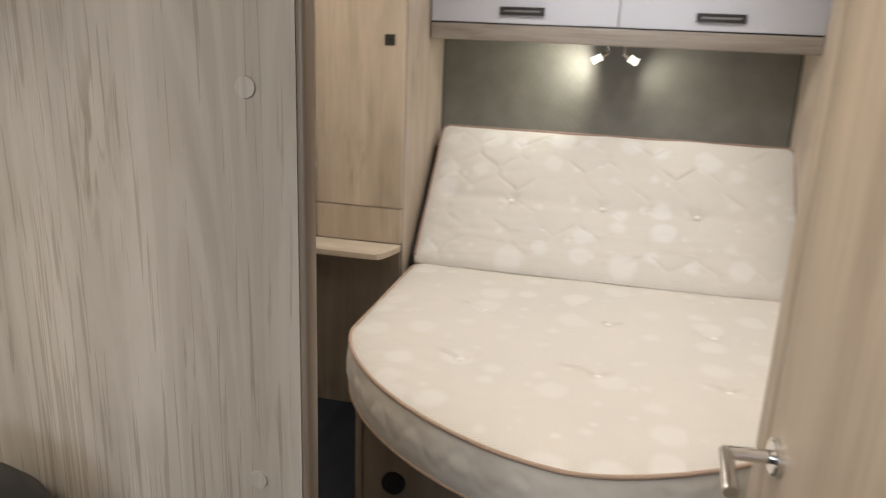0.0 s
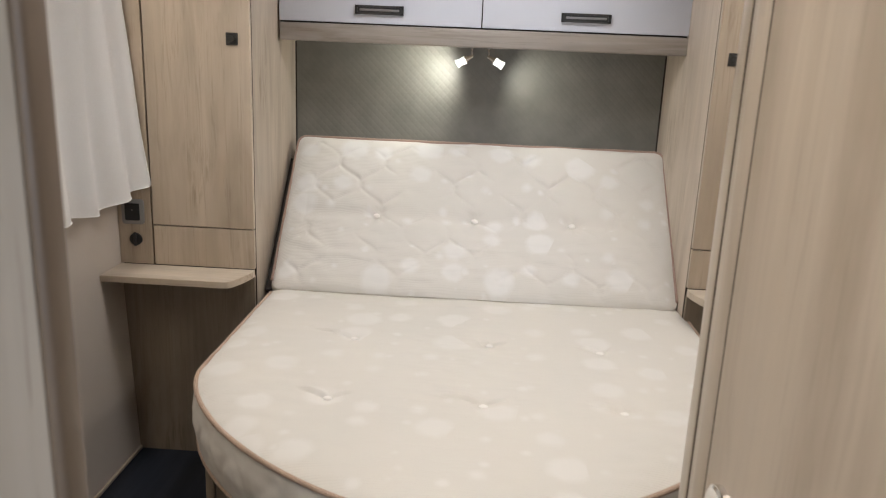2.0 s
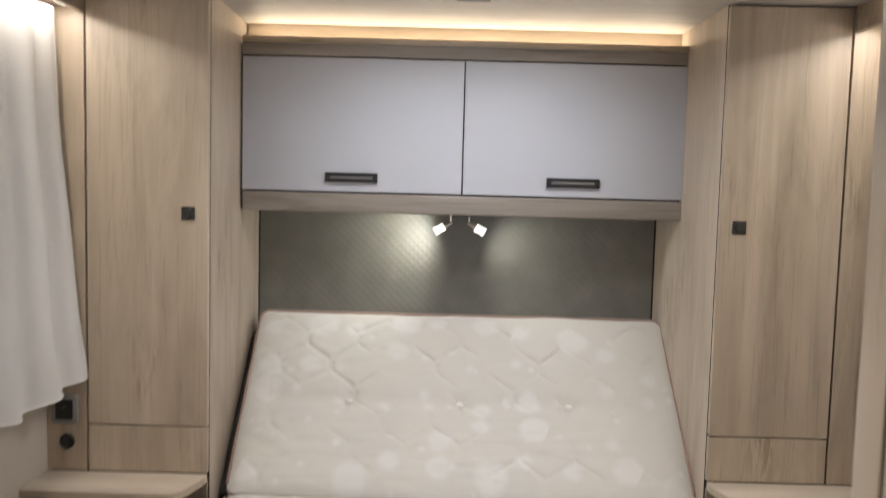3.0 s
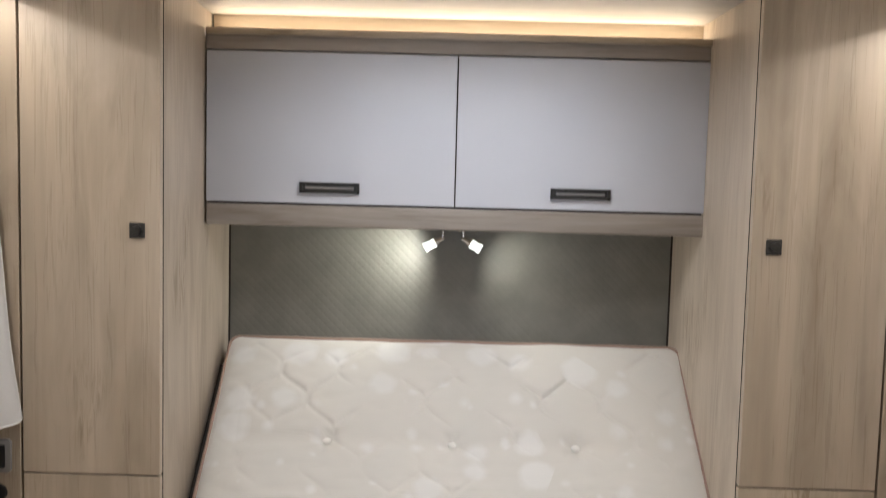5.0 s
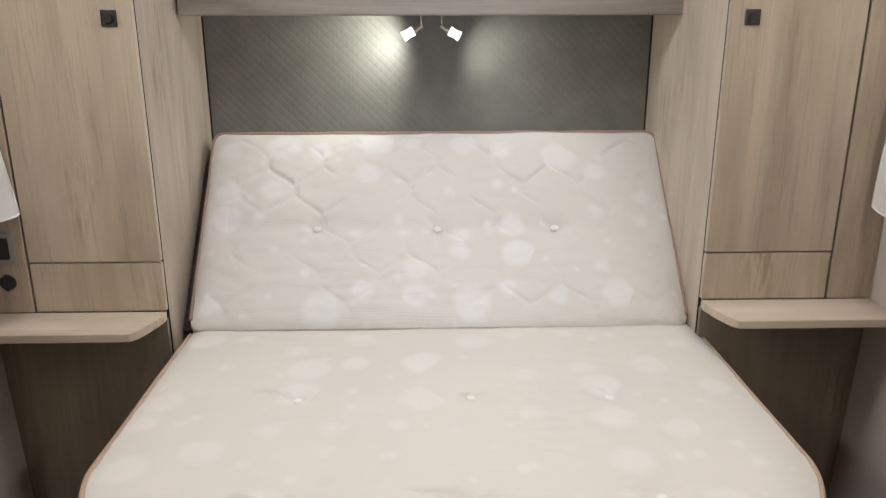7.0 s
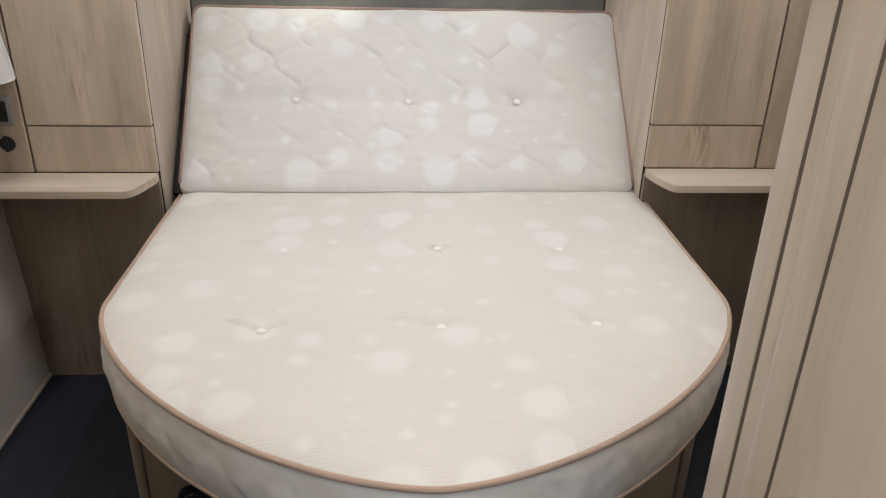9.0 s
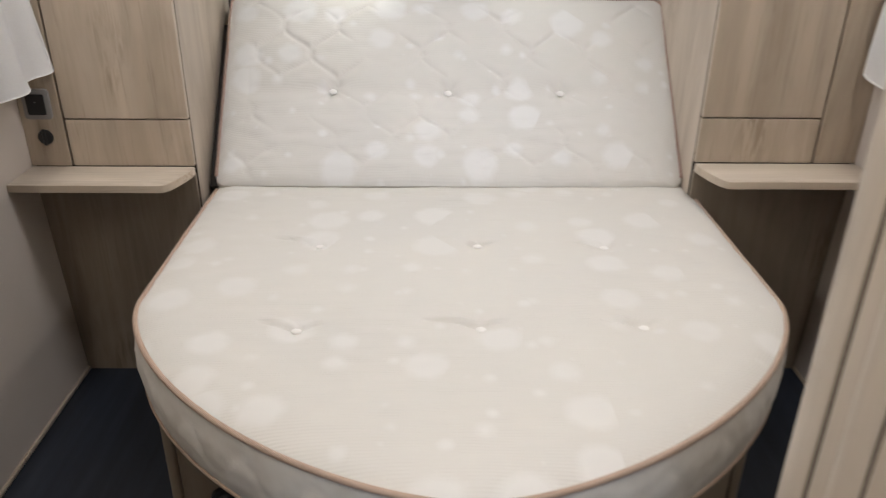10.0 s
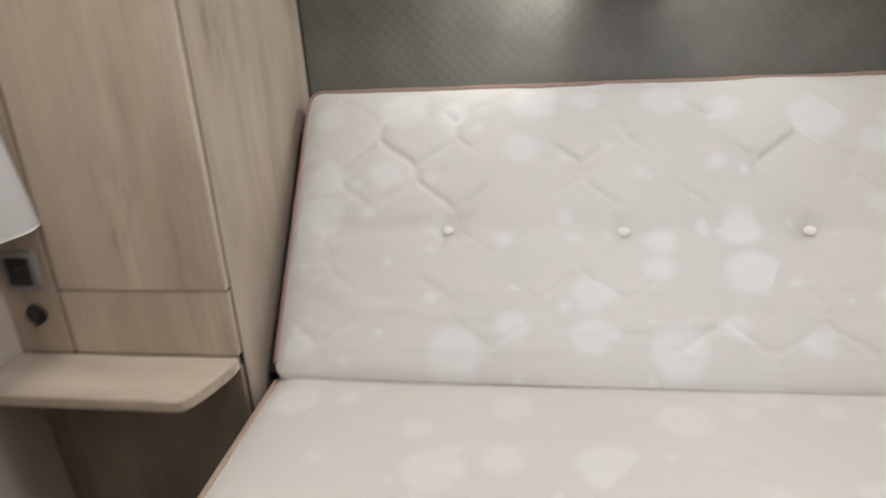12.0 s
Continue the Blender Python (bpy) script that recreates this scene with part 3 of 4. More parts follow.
def locker():
    k = thing("overhead_locker", (0, 3.05, 1.42), "overhead locker with two white gloss flap doors over the bed", "cabinet")
    part("carcass", boxes((INL + 0.002, INR - 0.002, YL + 0.022, YB + 0.05, 1.435, 1.905)), DARK, k)
    part("pelmet", boxes((INL + 0.004, INR - 0.004, YL + 0.002, YL + 0.022, 1.421, 1.482), bevel=0.005, segs=3), PELMET_WOOD, k, "greyer ash-laminate pelmet", True)
    part("bottom_board", boxes((INL + 0.002, INR - 0.002, YL + 0.022, YB - 0.006, 1.424, 1.436)), WOOD_X, k)
    part("fascia", boxes((INL + 0.002, INR - 0.002, YL + 0.004, YL + 0.022, 1.909, 1.950), bevel=0.001), PELMET_WOOD, k, "greyer ash-laminate fascia")
    part("cove_shelf", boxes((INL + 0.002, INR - 0.002, YL + 0.022, 3.0, 1.938, 1.950)), WOOD_X, k)
    part("cove_lip", boxes((INL + 0.002, INR - 0.002, YL - 0.004, YL + 0.010, 1.948, 1.967), bevel=0.003, segs=2), TRIM_X, k, "pale lip of the light cove", True)
    part("cove_back", boxes((INL + 0.002, INR - 0.002, 2.988, 3.002, 1.95, TOP - 0.001)), TRIM_X, k)
    part("led_strip", boxes((INL + 0.02, INR - 0.02, 2.980, 2.987, 1.960, 1.968)), STRIP_GLOW, k, "lit warm strip")
    for x0, x1, hx in ((INL + 0.005, -0.0125, -0.361), (-0.0085, INR - 0.008, 0.339)):
        dr = part("locker_door", boxes((x0, x1, YL, YL + 0.018, 1.487, 1.904), bevel=0.0015, segs=2), WHITE, k, "white gloss flap door", True)
        h = part("door_handle", boxes((hx - 0.083, hx + 0.083, YL - 0.012, YL - 0.009, 1.540, 1.546), (hx - 0.083, hx + 0.083, YL - 0.012, YL - 0.009, 1.516, 1.523),
                                      (hx - 0.083, hx - 0.074, YL - 0.012, YL, 1.516, 1.546), (hx + 0.074, hx + 0.083, YL - 0.012, YL, 1.516, 1.546),
                                      (hx - 0.076, hx + 0.076, YL - 0.003, YL, 1.518, 1.544)), GUNMETAL, dr, "dark metal recessed bar handle")
        bar = boxes((hx - 0.068, hx + 0.068, YL - 0.010, YL - 0.004, 1.527, 1.535), bevel=0.0015)
        bar2 = part("handle_insert", bar, BRUSHED, dr, "brushed metal insert")
    return k


locker()


def spot(s, x):
    """A small swivel spot under the locker; its head points outward."""
    p = thing("reading_spot", (x, 3.062, 1.424), "small chrome swivel reading spot with glowing glass head", "lamp", "reading spots")
    y = 3.062
    x0, x1 = sorted((x + s * 0.012, x + s * 0.066))
    part("mount_plate", boxes((x0, x1, y - 0.012, y + 0.012, 1.4205, 1.424), (x - 0.006, x + 0.006, y - 0.006, y + 0.006, 1.418, 1.424), bevel=0.001), BRUSHED, p, "chrome mount plate")
    part("stem", cyl(bmesh.new(), (x, y, 1.421), (x, y - 0.001, 1.392), 0.0034), CHROME, p, smooth=True)
    j = Vector((x, y - 0.002, 1.390))
    b = bmesh.new()
    bmesh.ops.create_icosphere(b, subdivisions=3, radius=0.0068, matrix=Matrix.Translation(j))
    part("joint", b, CHROME, p, smooth=True)
    way = Vector((s * 0.86, -0.14, -0.47)).normalized()
    part("socket", cyl(bmesh.new(), j, j + 0.022 * way, 0.0055, 0.011), CHROME, p, smooth=True)
    part("collar", cyl(bmesh.new(), j + 0.022 * way, j + 0.027 * way, 0.0135, 0.0145, 24), CHROME, p, "chrome collar", True)
    head = cyl(bmesh.new(), j + 0.027 * way, j + 0.045 * way, 0.0140, 0.0122, 24)
    cyl(head, j + 0.045 * way, j + 0.061 * way, 0.0122, 0.0150, 24)
    part("glass_head", head, LAMP_GLOW, p, "glowing waisted glass head", True)
    return p


spot(-1, -0.042)
spot(1, 0.019)

# ---- bed ----
BX, BA, BB, BY, BN = 0.016, 0.697, 0.600, 2.005, 1.6
JOINT = 2.695


def bed_outline(inset=0.0, n=230):
    """Counter-clockwise: straight sides and a bowed foot (a superellipse)."""
    pts = []
    a, b = BA - inset, BB - inset
    for i in range(n + 1):
        t = math.pi * i / n
        c, s = -math.cos(t), math.sin(t)
        pts.append((BX + a * math.copysign(abs(c) ** (2 / BN), c), BY - b * abs(s) ** (2 / BN)))
    for y in np.linspace(BY, JOINT - inset, 60)[1:]:
        pts.append((BX + a, y))
    for x in np.linspace(a, -a, 130)[1:]:
        pts.append((BX + x, JOINT - inset))
    for y in np.linspace(JOINT - inset, BY, 60)[1:-1]:
        pts.append((BX - a, y))
    out = [Vector((*p, 0)) for p in pts]
    length = [0.0]
    for p, q in zip(out, out[1:] + out[:1]):
        length.append(length[-1] + (q - p).length)
    even, k, total = [], 0, length[-1]
    for i in range(460):
        d = total * i / 460
        while length[k + 1] < d:
            k += 1
        f = (d - length[k]) / max(1e-9, length[k + 1] - length[k])
        even.append(out[k].lerp(out[(k + 1) % len(out)], f))
    return [(p.x, p.y) for p in even]


def cushion(name, outline, centre, top, rise, relief, height, bulge=0.010):
    """Top skin of a mattress as rings from the rim inwards, and a bulging side band, as two bmeshes."""
    n, rings = len(outline), 210
    verts, faces = [], []
    c = Vector((*centre, 0))
    o = [Vector((*p, 0)) for p in outline]
    for k in range(rings):
        u = k / (rings - 1)
        s = 1 - u ** 1.25 * 0.995
        for p in o:
            q = c + s * (p - c)
            d = (p - q).length
            z = top - rise + rise * (1 - math.exp(-d / 0.035)) + relief(q.x, q.y, d)
            verts.append((q.x, q.y, z))
    for k in range(rings - 1):
        for i in range(n):
            j = (i + 1) % n
            faces.append((k * n + i, k * n + j, (k + 1) * n + j, (k + 1) * n + i))
    faces.append(tuple((rings - 1) * n + i for i in range(n)))
    skin = bpy.data.meshes.new(name)
    skin.from_pydata(verts, [], faces)
    skin.shade_smooth()
    verts, faces = [], []
    cols = 17
    span_step = sum((q - p).length for p, q in zip(o, o[1:])) / n
    for k in range(cols):
        u = k / (cols - 1)
        for i, p in enumerate(o):
            t = (o[(i + 1) % n] - o[i - 1]).normalized()
            nrm = Vector((t.y, -t.x, 0))
            wob = 0.35 * noise.noise(Vector((p.x * 14, p.y * 14, u * 3))) + 0.3 * noise.noise(Vector((p.x * 40, p.y * 40, u * 6)))
            wave = u - 0.5 - 0.27 * math.sin(2 * math.pi * i * span_step / 0.15)
            q = p + nrm * (bulge * math.sin(math.pi * u) * (1 + wob) - 0.0045 * math.exp(-(wave / 0.07) ** 2) * math.sin(math.pi * u))
            verts.append((q.x, q.y, top - rise - u * height))
    for k in range(cols - 1):
        for i in range(n):
            j = (i + 1) % n
            faces.append((k * n + i, (k + 1) * n + i, (k + 1) * n + j, k * n + j))
    faces.append(tuple((cols - 1) * n + i for i in reversed(range(n))))
    band = bpy.data.meshes.new(name + "_side")
    band.from_pydata(verts, [], faces)
    band.shade_smooth()
    return skin, band


TUFTS = [(-0.325, 2.262), (0.065, 2.267), (0.380, 2.260), (-0.322, 1.872), (0.051, 1.879), (0.385, 1.885)]


PULLS = [(0.13, 0.30, 0.02), (0.03, 0.1, 0.055), (0.075, 0.15, 0.03), (0.085, 0.34, 0.06), (0.125, 0.16, 0.065), (0.09, 0.12, 0.05)]


def ogee(u, v, p=0.17):
    """How near (u, v) lies to a stitched wavy line, 0 to 1."""
    best = 0.0
    for sgn in (1, -1):
        ph = (u + sgn * 0.27 * p * math.sin(2 * math.pi * v / (p * 1.15))) / p + (0.25 if sgn > 0 else -0.25)
        d = abs(ph - round(ph)) * p
        best = max(best, math.exp(-(d / 0.0095) ** 2))
    return best


def flat_relief(x, y, d):
    z = 0.006 * noise.noise(Vector((x * 4, y * 4, 0.3))) + 0.0020 * noise.noise(Vector((x * 17, y * 30, 2.3)))
    inner = min(1.0, max(0.0, (d - 0.02) / 0.1))
    z += 0.0006 * noise.noise(Vector((x * 12, y * 110, 4.1))) * inner
    for tx, ty in TUFTS:
        r2 = (x - tx) ** 2 + (y - ty) ** 2
        z -= 0.012 * math.exp(-r2 / 0.0012) + 0.004 * math.exp(-r2 / 0.012)
    # creases pulled sideways from each tuft
    for (tx, ty), (left, bend, right) in zip(TUFTS, PULLS):
        for reach, along, lift, deep in ((left, tx - x, bend, 0.0105), (right, x - tx, 0.22, 0.0060)):
            if 0 < along < reach:
                k = along / reach
                across = y - ty - 0.006 - lift * along * (1 - 0.45 * k)
                depth = deep * min(1, 6 * k) * (1 - k ** 3)
                z += depth * (0.45 * math.exp(-((across - 0.012) / 0.007) ** 2) - math.exp(-(across / 0.0048) ** 2))
    if y > JOINT - 0.06:
        z -= 0.10 * max(0, (y - JOINT + 0.06)) ** 1.5
    return z


BACK_W, BACK_L = 0.684, 0.585
BTUFT = [(-0.354, 0.317), (-0.003, 0.314), (0.342, 0.315)]


def back_relief(u, v, d):
    z = 0.005 * noise.noise(Vector((u * 5, v * 5, 7.7))) + 0.0018 * noise.noise(Vector((u * 19, v * 33, 5.1)))
    inner = min(1.0, max(0.0, (d - 0.015) / 0.06))
    # stitched lines show in patches, and stand out most above the buttons
    patch = max(0.0, min(1.0, 0.42 + 1.9 * noise.noise(Vector((u * 7.5, v * 7.5, 1.9)))))
    gate = patch * (1.0 if v > 0.33 else 0.55)
    wu = u + 0.010 * noise.noise(Vector((u * 11, v * 11, 6.2)))
    near = ogee(wu, v)
    z -= (0.0062 * near + 0.0030 * near ** 0.25) * inner * gate
    z -= (0.010 * math.exp(-((v - 0.315) / 0.030) ** 2) + 0.008 * math.exp(-((v - 0.315) / 0.12) ** 2)) * inner
    z += 0.006 * math.exp(-(v / 0.05) ** 2) * noise.noise(Vector((u * 7, 0, 3.3)))
    low = math.exp(-((v - 0.15) / 0.11) ** 2) * inner
    z += 0.0052 * max(0.0, noise.noise(Vector((u * 9, v * 38, 8.8)))) * low + 0.0040 * noise.noise(Vector((u * 15, v * 22, 2.8))) * low
    for tx, ty in BTUFT:
        r2 = (u - tx) ** 2 + (v - ty) ** 2
        z -= 0.014 * math.exp(-r2 / 0.0009) + 0.004 * math.exp(-r2 / 0.008)
        # short gathers that run out from the button
        a = math.atan2(v - ty, u - tx)
        z += 0.0022 * math.sin(5 * a + 11 * tx) * math.exp(-((math.sqrt(r2) - 0.035) / 0.022) ** 2)
    return z


def rounded_rect(hw, v0, v1, r, step=0.009):
    pts = []
    for x, y, a0 in ((hw - r, v0 + r, 270), (hw - r, v1 - r, 0), (-hw + r, v1 - r, 90), (-hw + r, v0 + r, 180)):
        for i in range(7):
            a = radians(a0 + 90 * i / 6)
            pts.append(Vector((x + r * math.cos(a), y + r * math.sin(a))))
    out = []
    for p, q in zip(pts, pts[1:] + pts[:1]):
        k = max(1, int((q - p).length / step))
        out += [tuple(p.lerp(q, i / k)) for i in range(k)]
    return out


def attach(name, mesh, mat, parent, label=""):
    mesh.materials.append(mat)
    ob = new(name, mesh)
    ob.parent, ob.matrix_parent_inverse = parent, Matrix.Translation(parent.location).inverted()
    return tagged(ob, label)


def button(at, normal=(0, 0, 1), r=0.0095):
    b = bmesh.new()
    q = Vector(normal).to_track_quat("Z", "Y").to_matrix().to_4x4()
    bmesh.ops.create_uvsphere(b, u_segments=14, v_segments=8, radius=r, matrix=Matrix.Translation(at) @ q @ Matrix.Diagonal((1, 0.8, 0.42, 1)))
    return b


def mattress():
    z_top, rise, h = 0.606, 0.022, 0.145
    o = bed_outline()
    bed = thing("mattress", (BX, 2.0, z_top - rise - h), "cream dotted damask mattress with bowed foot and tan piping", "mattress", "two-part mattress")
    skin, band = cushion("top_panel", o, (BX, 2.15), z_top, rise, flat_relief, h)
    attach("top_panel", skin, TICKING, bed)
    attach("side_band", band, SIDE, bed, "quilted cream side band")
    for z, r in ((z_top - rise, 0.0060), (z_top - rise - h, 0.0048)):
        line = [Vector((x, y, z + 0.0015 * noise.noise(Vector((x * 6, y * 6, z))))) for x, y in o]
        k = next(i for i in range(len(line)) if line[i - 1].y > 2.668 and line[i].y <= 2.668)
        line = [p for p in line[k:] + line[:k] if p.y <= 2.668]
        part("piping", tube(line, r, 10), PIPING, bed, "tan ribbed piping", "all")
    for tx, ty in TUFTS:
        part("tuft_button", button((tx, ty, z_top - 0.0150), r=0.0115), BUTTON, bed, "small white tuft button", "all")
    lab = part("sewn_label", boxes((-0.045, 0.055, 1.3895, 1.3910, 0.455, 0.490)), PAPER, bed, "white sewn label with printed lines")
    part("printed_lines", boxes(*[(-0.036 + 0.004 * k, 0.046 - 0.013 * (k % 2), 1.3885, 1.3893, 0.480 - 0.008 * k, 0.483 - 0.008 * k) for k in range(3)]), INK, lab)
    return bed


mattress()

# raised head part: local u along x, v up the slope, then tilted
V_FOOT, V_HEAD = Vector((0.005, 2.646, 0.600)), Vector((0.001, 3.095, 1.070))
SLOPE = (V_HEAD - V_FOOT)
BACK_L = SLOPE.length
VV = SLOPE.normalized()
NN = Vector((1, 0, 0)).cross(VV)
TILTED = Matrix(((1, VV.x, NN.x, V_FOOT.x), (0, VV.y, NN.y, V_FOOT.y), (0, VV.z, NN.z, V_FOOT.z), (0, 0, 0, 1)))


def head_mattress():
    rise, h = 0.020, 0.110
    ob = thing("head_mattress", V_FOOT, "raised cream damask head mattress leaning on the headboard", "mattress", "two-part mattress")
    o = rounded_rect(BACK_W, 0.004, BACK_L, 0.030)
    skin, band = cushion("head_top_panel", o, (0, BACK_L / 2), rise, rise, back_relief, h, 0.008)
    for me in (skin, band):
        me.transform(TILTED)
    attach("top_panel", skin, TICKING_BACK, ob)
    attach("side_band", band, SIDE, ob)
    for z, r in ((0.0, 0.0056), (-h, 0.0050)):
        k = next(i for i in range(len(o)) if o[i - 1][1] < 0.03 and o[i][1] >= 0.03)
        pipe = tube([Vector((x + 0.0016 * noise.noise(Vector((x * 3, y * 14, 0))), y + 0.002 * noise.noise(Vector((x * 9, y * 3, 5))), z)) for x, y in o[k:] + o[:k] if y >= 0.03], r, 10)
        pipe.transform(TILTED)
        part("piping", pipe, PIPING_BACK, ob, "brown-rose piping", "all")
    board = boxes((INL + 0.004 - V_FOOT.x, 0.677 - V_FOOT.x, 0.03, BACK_L - 0.045, -h - 0.030, -h - 0.008), bevel=0.004, segs=2)
    board.transform(TILTED)
    part("support_board", board, BROWN, ob, "dark brown lifting board under the mattress", True)
    # rails fill the side gaps and carry their shadow as dark colour
    for x0, x1 in ((INL + 0.002 - V_FOOT.x, -BACK_W - 0.009), (BACK_W + 0.008, 0.692 - V_FOOT.x)):
        rail = boxes((x0, x1, 0.02, BACK_L - 0.070, -h - 0.007, -0.048), bevel=0.0015)
        rail.transform(TILTED)
        part("side_rail", rail, SHADED_RAIL, ob, "brown side rail, coloured darker for the gap's shadow")
    for u, v in BTUFT:
        b = button((u, v, rise - 0.028), r=0.0125)
        b.transform(TILTED)
        part("tuft_button", b, BUTTON, ob, "small white tuft button", "all")
    return ob


TICKING_BACK = damask_material("head_ticking", (0.692, 0.662, 0.612), (0.735, 0.724, 0.706), (1, 1.62, 0), 0.20)
head_mattress()

base = thing("bed_base", (0, 2.3, 0), "ash-laminate bed base with a round black vent", "bed base")
B0 = 1.800
# base boards take the laminate with shade in its colour
part("front_panel", boxes((-0.577, 0.589, B0 + 0.004, B0 + 0.022, 0.0, 0.425)), SHADED_WOOD, base)
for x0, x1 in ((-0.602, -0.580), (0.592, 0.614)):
    part("corner_post", boxes((x0, x1, B0, B0 + 0.03, 0.0, 0.425), bevel=0.006, segs=3), SHADED_WOOD, base, "paler rounded corner post", True)
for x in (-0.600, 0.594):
    part("side_board", boxes((x, x + 0.018, B0 + 0.031, YF - 0.001, 0.0, 0.425)), SHADED_WOOD, base)
part("platform", prism(bed_outline(0.05), 0.426, 0.4375), SHADED_WOOD, base)
vent = part("vent", cyl(bmesh.new(), (-0.486, B0 + 0.006, 0.212), (-0.486, B0 - 0.006, 0.212), 0.036, 0.033, 36), BLACK, base, "round black vent", True)
part("vent_core", cyl(bmesh.new(), (-0.486, B0 - 0.004, 0.212), (-0.486, B0 - 0.010, 0.212), 0.022, 0.018, 28), BLACK, vent, smooth=True)
# rear support under the raised head part, out of sight between the wardrobes
part("head_support", boxes((INL + 0.01, INR - 0.01, 2.75, YB - 0.012, 0.0, 0.50)), SHADED_WOOD, base)

# ---- windows, blinds, curtains ----


def window(name, s, face, out):
    y0, y1, z0, z1 = WIN
    w = thing(name, (face, (y0 + y1) / 2, z0), "side window with a closed cream blind behind a voile curtain", "window", kind="structure")
    lo, hi = sorted((face - s * 0.006, face + s * 0.03))
    f = 0.035
    part("window_frame", boxes((lo, hi, y0 - 0.01, y1 + 0.01, z0 - 0.01, z0 + f), (lo, hi, y0 - 0.01, y1 + 0.01, z1 - f, z1 + 0.01),
                               (lo, hi, y0 - 0.01, y0 + f, z0 + f, z1 - f), (lo, hi, y1 - f, y1 + 0.01, z0 + f, z1 - f)), GREY_PLASTIC, w, "grey plastic frame")
    lo, hi = sorted((face + s * 0.012, face + s * 0.016))
    part("blind", boxes((lo, hi, y0 + f, y1 - f, z0 + f, z1 - f)), BLIND, w, "closed cream blind")
    lo, hi = sorted((face + s * 0.004, face + s * 0.014))
    part("blind_bar", boxes((lo, hi, y0 + f, y1 - f, 1.44, 1.465)), GREY_PLASTIC, w)
    lo, hi = sorted((face + s * 0.035, face + s * 0.040))
    part("pane", boxes((lo, hi, y0, y1, z0, z1)), GLASS, w, "tinted outer pane")


window("window_1", -1, XL, -1.22)
window("window_2", 1, XR, 1.21)


def curtain(s, x_hang, y_near, y_far, z_hem, corner_x, label, seed):
    """A gathered voile curtain: folds deepen and its far corner swings into the room towards the hem."""
    c = thing("curtain", (x_hang, (y_near + y_far) / 2, z_hem), label, "curtain", "curtains")
    nu, nv = 190, 46
    z_top = 1.955

    def place(u, v):
        # u along the wall from far edge to near edge, v from the top down
        y = y_far - 0.035 * (1 - v) - u * (y_far - y_near)
        fold = math.sin(u * 62 + 1.7 * math.sin(u * 9 + seed)) * (0.008 + 0.013 * v) + 0.010 * v * math.sin(u * 21 + seed)
        swing = (corner_x - x_hang) * v ** 1.6 * math.exp(-u / 0.16)
        x = x_hang + swing - s * fold * (0.45 + 0.55 * min(1, u / 0.08))
        hem = z_hem - 0.050 * (1 - math.exp(-u / 0.12)) + 0.010 * math.sin(u * 24 + seed) + 0.012 * u
        return (x, y + 0.004 * math.sin(v * 13 + seed), z_top + (hem - z_top) * v)

    verts = [place(i / nu, j / nv) for j in range(nv + 1) for i in range(nu + 1)]
    faces = [(j * (nu + 1) + i, j * (nu + 1) + i + 1, (j + 1) * (nu + 1) + i + 1, (j + 1) * (nu + 1) + i) for j in range(nv) for i in range(nu)]
    me = bpy.data.meshes.new("curtain_cloth")
    me.from_pydata(verts, [], faces)
    me.shade_smooth()
    attach("cloth", me, VOILE, c)
    part("hem", tube([Vector(place(i / nu, 1.0)) for i in range(nu + 1)], 0.0022, 6), HEM, c, "stitched white hem", "all")
    part("side_seam", tube([Vector(place(0.0, j / nv)) for j in range(nv + 1)], 0.0022, 6), HEM, c, "stitched white side seam", "all")


curtain(-1, -1.120, 1.30, 2.586, 0.946, -1.056, "sheer white voile curtain with a wavy stitched hem", 0.4)
curtain(1, 1.118, 1.30, 2.560, 0.950, 1.108, "sheer white voile curtain with a wavy stitched hem", 2.1)


def valance(s, face, front):
    v = thing("valance", ((face + front) / 2, 1.9, 1.955), "ash-laminate curtain valance with an underside light strip", "valance", "window valances")
    x0, x1 = sorted((front, front - s * 0.016))
    part("board", boxes((x0, x1, YP + 0.05, YF - 0.001, 1.951, TOP), bevel=0.002), WOOD_X, v)
    x0, x1 = sorted((front + s * 0.0, face))
    part("soffit", boxes((x0, x1, YP + 0.05, YF - 0.001, 1.968, 1.978)), WOOD_X, v)
    xs = front + s * 0.022
    part("led_strip", boxes((xs - 0.005, xs + 0.005, 0.78, 2.575, 1.9635, 1.968)), STRIP_GLOW, v, "lit light strip")


valance(-1, XL, -1.068)
valance(1, XR, 1.050)

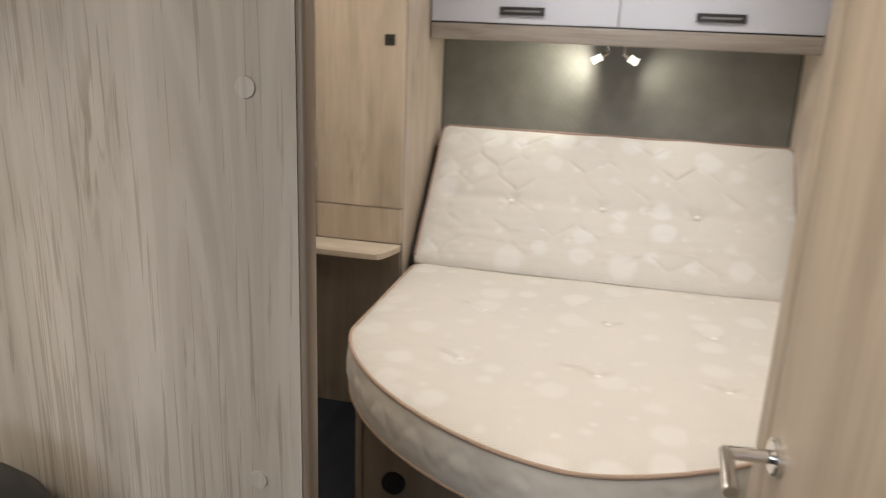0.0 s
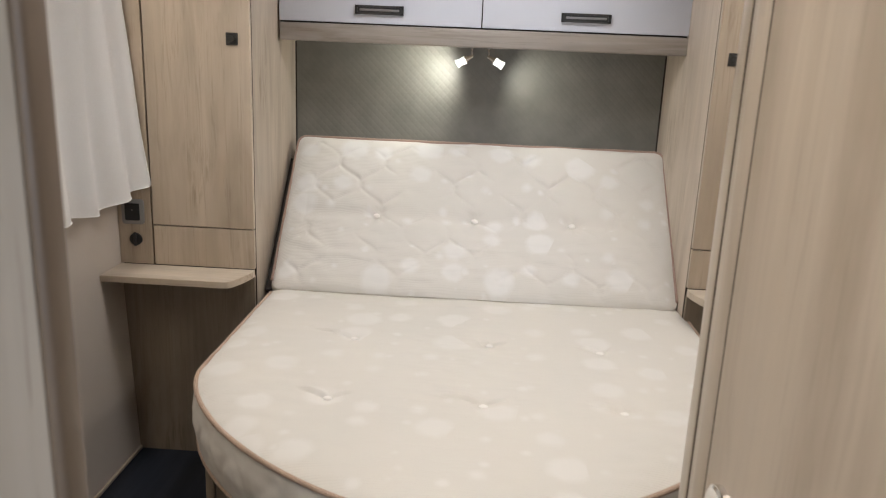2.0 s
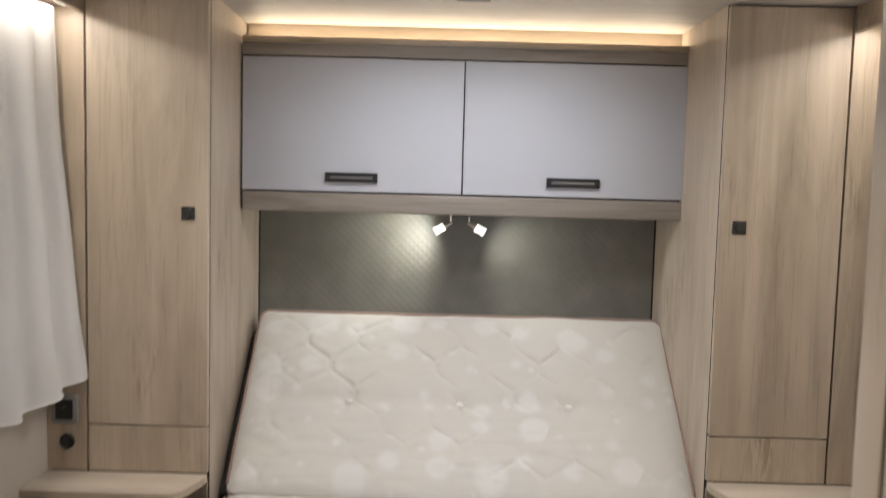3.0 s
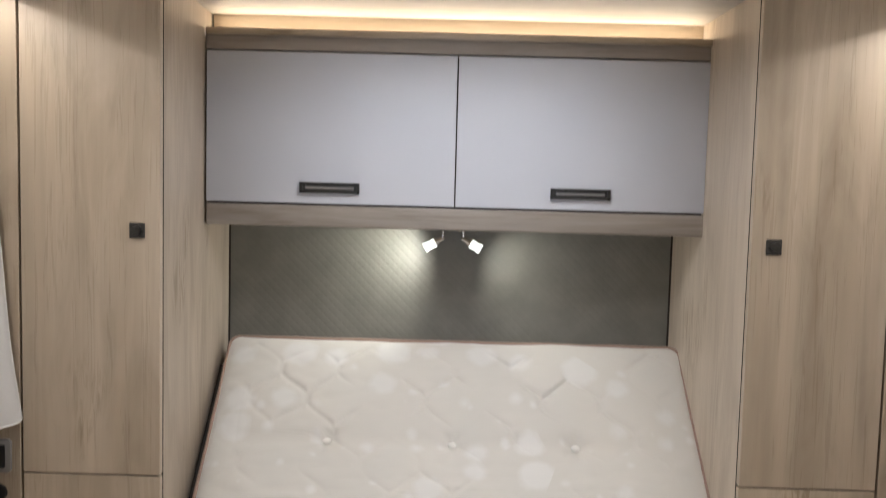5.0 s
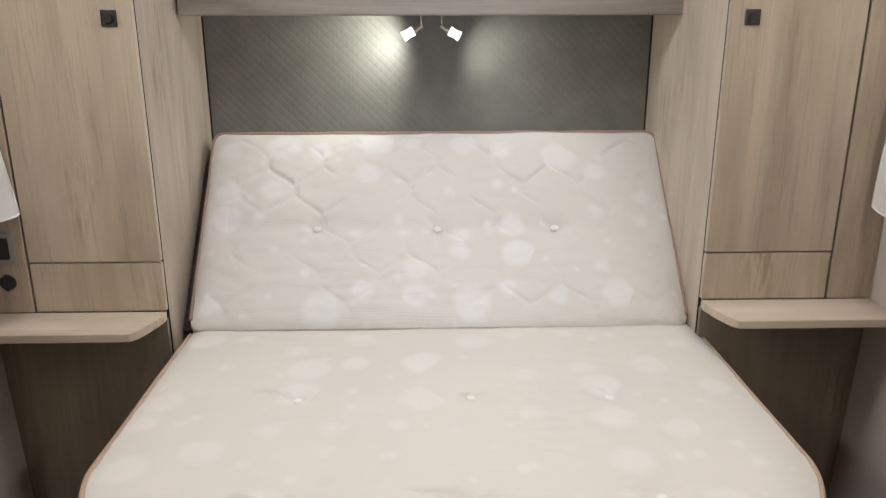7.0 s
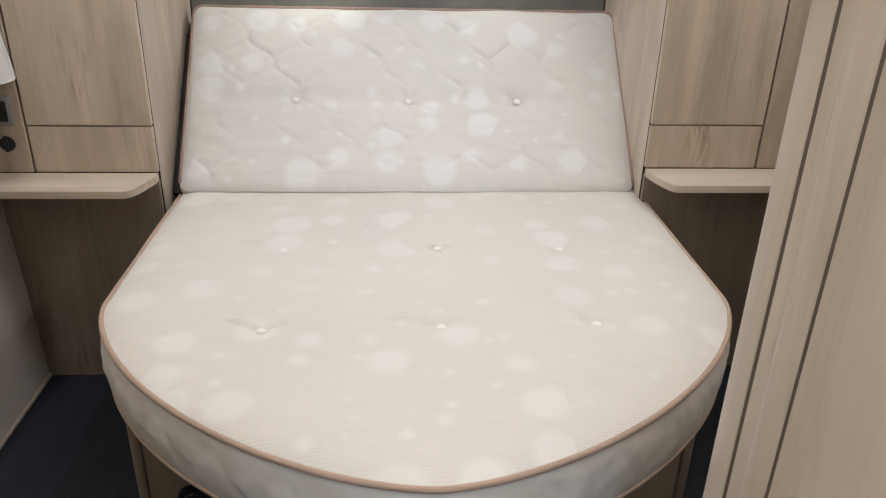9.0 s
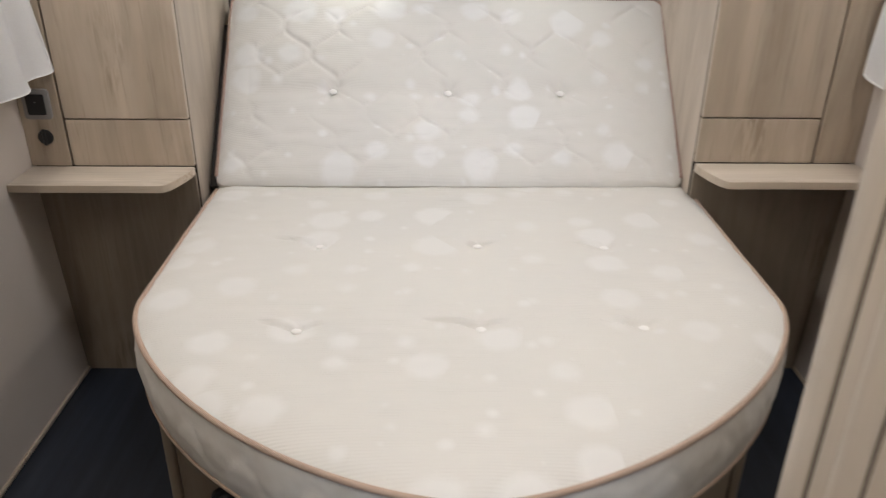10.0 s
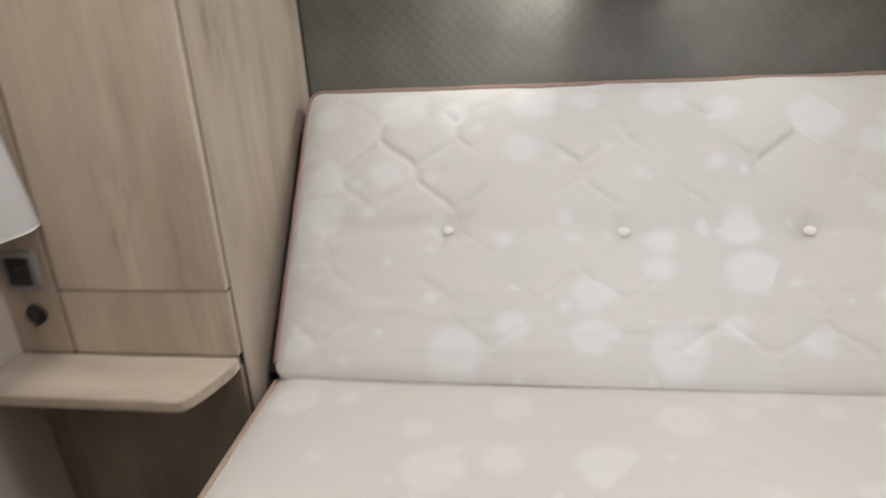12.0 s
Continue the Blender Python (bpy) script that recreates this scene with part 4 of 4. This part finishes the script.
# ---- rooflight ----


def hatch():
    h = thing("rooflight", (0.003, 2.28, TOP), "grey-framed square rooflight with daylit pane", "rooflight")
    x0, x1, y0, y1, b = -0.252, 0.258, 2.03, 2.530, 0.058
    bm = bmesh.new()
    for r in ((x0, x1, y0, y0 + b), (x0, x1, y1 - b, y1), (x0, x0 + b, y0 + b, y1 - b), (x1 - b, x1, y0 + b, y1 - b)):
        box(bm, *r, TOP - 0.018, TOP, bevel=0.004, segs=2)
    f = part("frame", bm, HATCH_GREY, h, "grey plastic frame", True)
    part("pane", boxes((x0 + b - 0.004, x1 - b + 0.004, y0 + b - 0.004, y1 - b + 0.004, TOP + 0.034, TOP + 0.040)), HATCH_PANE, h, "bright daylit pane")
    part("grip", boxes((-0.045, 0.045, y1 - 0.048, y1 + 0.012, TOP - 0.028, TOP - 0.014), bevel=0.006, segs=3), GREY_PLASTIC, h, "dark grip tab", True)
    holes = bmesh.new()
    for k in range(34):
        x = x0 + 0.03 + (x1 - x0 - 0.06) * k / 33
        if abs(x) > 0.055:
            box(holes, x - 0.0025, x + 0.0025, y1 - 0.030, y1 - 0.025, TOP - 0.0195, TOP - 0.0182)
    tagged(part("perforation_row", holes, PAPER, f), kind="stuff")


hatch()
# unseen fitting added to carry the door's fill
dl = thing("door_fill_lamp", (-0.05, 0.87, TOP), "small recessed round lamp added unseen to brighten the door", "lamp")
part("ring", cyl(bmesh.new(), (-0.05, 0.87, TOP), (-0.05, 0.87, TOP - 0.004), 0.045, 0.042, 32), CHROME, dl, smooth=True)
part("diffuser", cyl(bmesh.new(), (-0.05, 0.87, TOP - 0.003), (-0.05, 0.87, TOP - 0.006), 0.034, 0.033, 32), LAMP_DISC, dl, "lit diffuser", True)
# fitting added out of view for the corridor's fill light
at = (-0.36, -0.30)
cl = thing("corridor_fill_lamp", (*at, TOP), "round flush ceiling lamp added unseen to fill the corridor", "lamp")
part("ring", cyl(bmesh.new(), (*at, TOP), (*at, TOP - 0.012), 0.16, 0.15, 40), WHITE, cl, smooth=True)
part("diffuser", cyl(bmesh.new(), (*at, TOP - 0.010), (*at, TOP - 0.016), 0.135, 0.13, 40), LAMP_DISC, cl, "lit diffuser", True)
fw = thing("window_3", (0.05, YC, 1.0), "daylit window at the front of the vehicle", "window", kind="structure")
part("pane", boxes((-0.55, 0.65, YC + 0.002, YC + 0.006, 1.0, 1.7)), HATCH_PANE, fw, "bright daylit pane")
part("window_frame", boxes((-0.59, -0.55, YC + 0.001, YC + 0.02, 0.96, 1.74), (0.65, 0.69, YC + 0.001, YC + 0.02, 0.96, 1.74), (-0.55, 0.65, YC + 0.001, YC + 0.02, 0.96, 1.0), (-0.55, 0.65, YC + 0.001, YC + 0.02, 1.7, 1.74)), GREY_PLASTIC, fw)

# ---- kitchen corner by the partition ----
kit = thing("kitchen_unit", (-0.8, 0.1, 0), "plain laminate kitchen unit beside the partition", "cabinet")
part("body", boxes((XL + 0.001, -0.46, -0.9, YP - 0.002, 0.0, 0.868)), SHADED_WOOD, kit)
part("worktop", boxes((XL + 0.001, -0.44, -0.9, YP - 0.002, 0.87, 0.90), bevel=0.003, segs=2), GREY_PLASTIC, kit, smooth=True)
cup = thing("kitchen_cupboard", (-0.9, 0.1, 1.45), "overhead kitchen cupboard with a strip light below", "cabinet")
part("body", boxes((XL + 0.001, -0.72, -0.9, YP - 0.002, 1.445, TOP)), WOOD, cup)
part("led_strip", boxes((-0.82, -0.78, -0.36, 0.56, 1.440, 1.445)), STRIP_GLOW, cup, "lit strip")


def lathe(profile, at, n=48):
    bm = bmesh.new()
    rings = [[bm.verts.new((at[0] + r * math.cos(2 * math.pi * i / n), at[1] + r * math.sin(2 * math.pi * i / n), at[2] + z)) for i in range(n)] for r, z in profile]
    for a, b in zip(rings, rings[1:]):
        for i in range(n):
            bm.faces.new((a[i], a[(i + 1) % n], b[(i + 1) % n], b[i]))
    bm.faces.new(list(reversed(rings[0])))
    bm.faces.new(rings[-1])
    return bm


pot = thing("black_pot", (-0.560, 0.455, 0.90), "black rounded lidded pot on the worktop", "pot")
part("pot_body", lathe([(0.075, 0), (0.10, 0.01), (0.122, 0.05), (0.124, 0.085)], (-0.560, 0.455, 0.90)), BLACK, pot, smooth=True)
part("lid", lathe([(0.125, 0.0855), (0.122, 0.096), (0.100, 0.120), (0.05, 0.137), (0.015, 0.141)], (-0.560, 0.455, 0.90)), BLACK, pot, smooth=True)
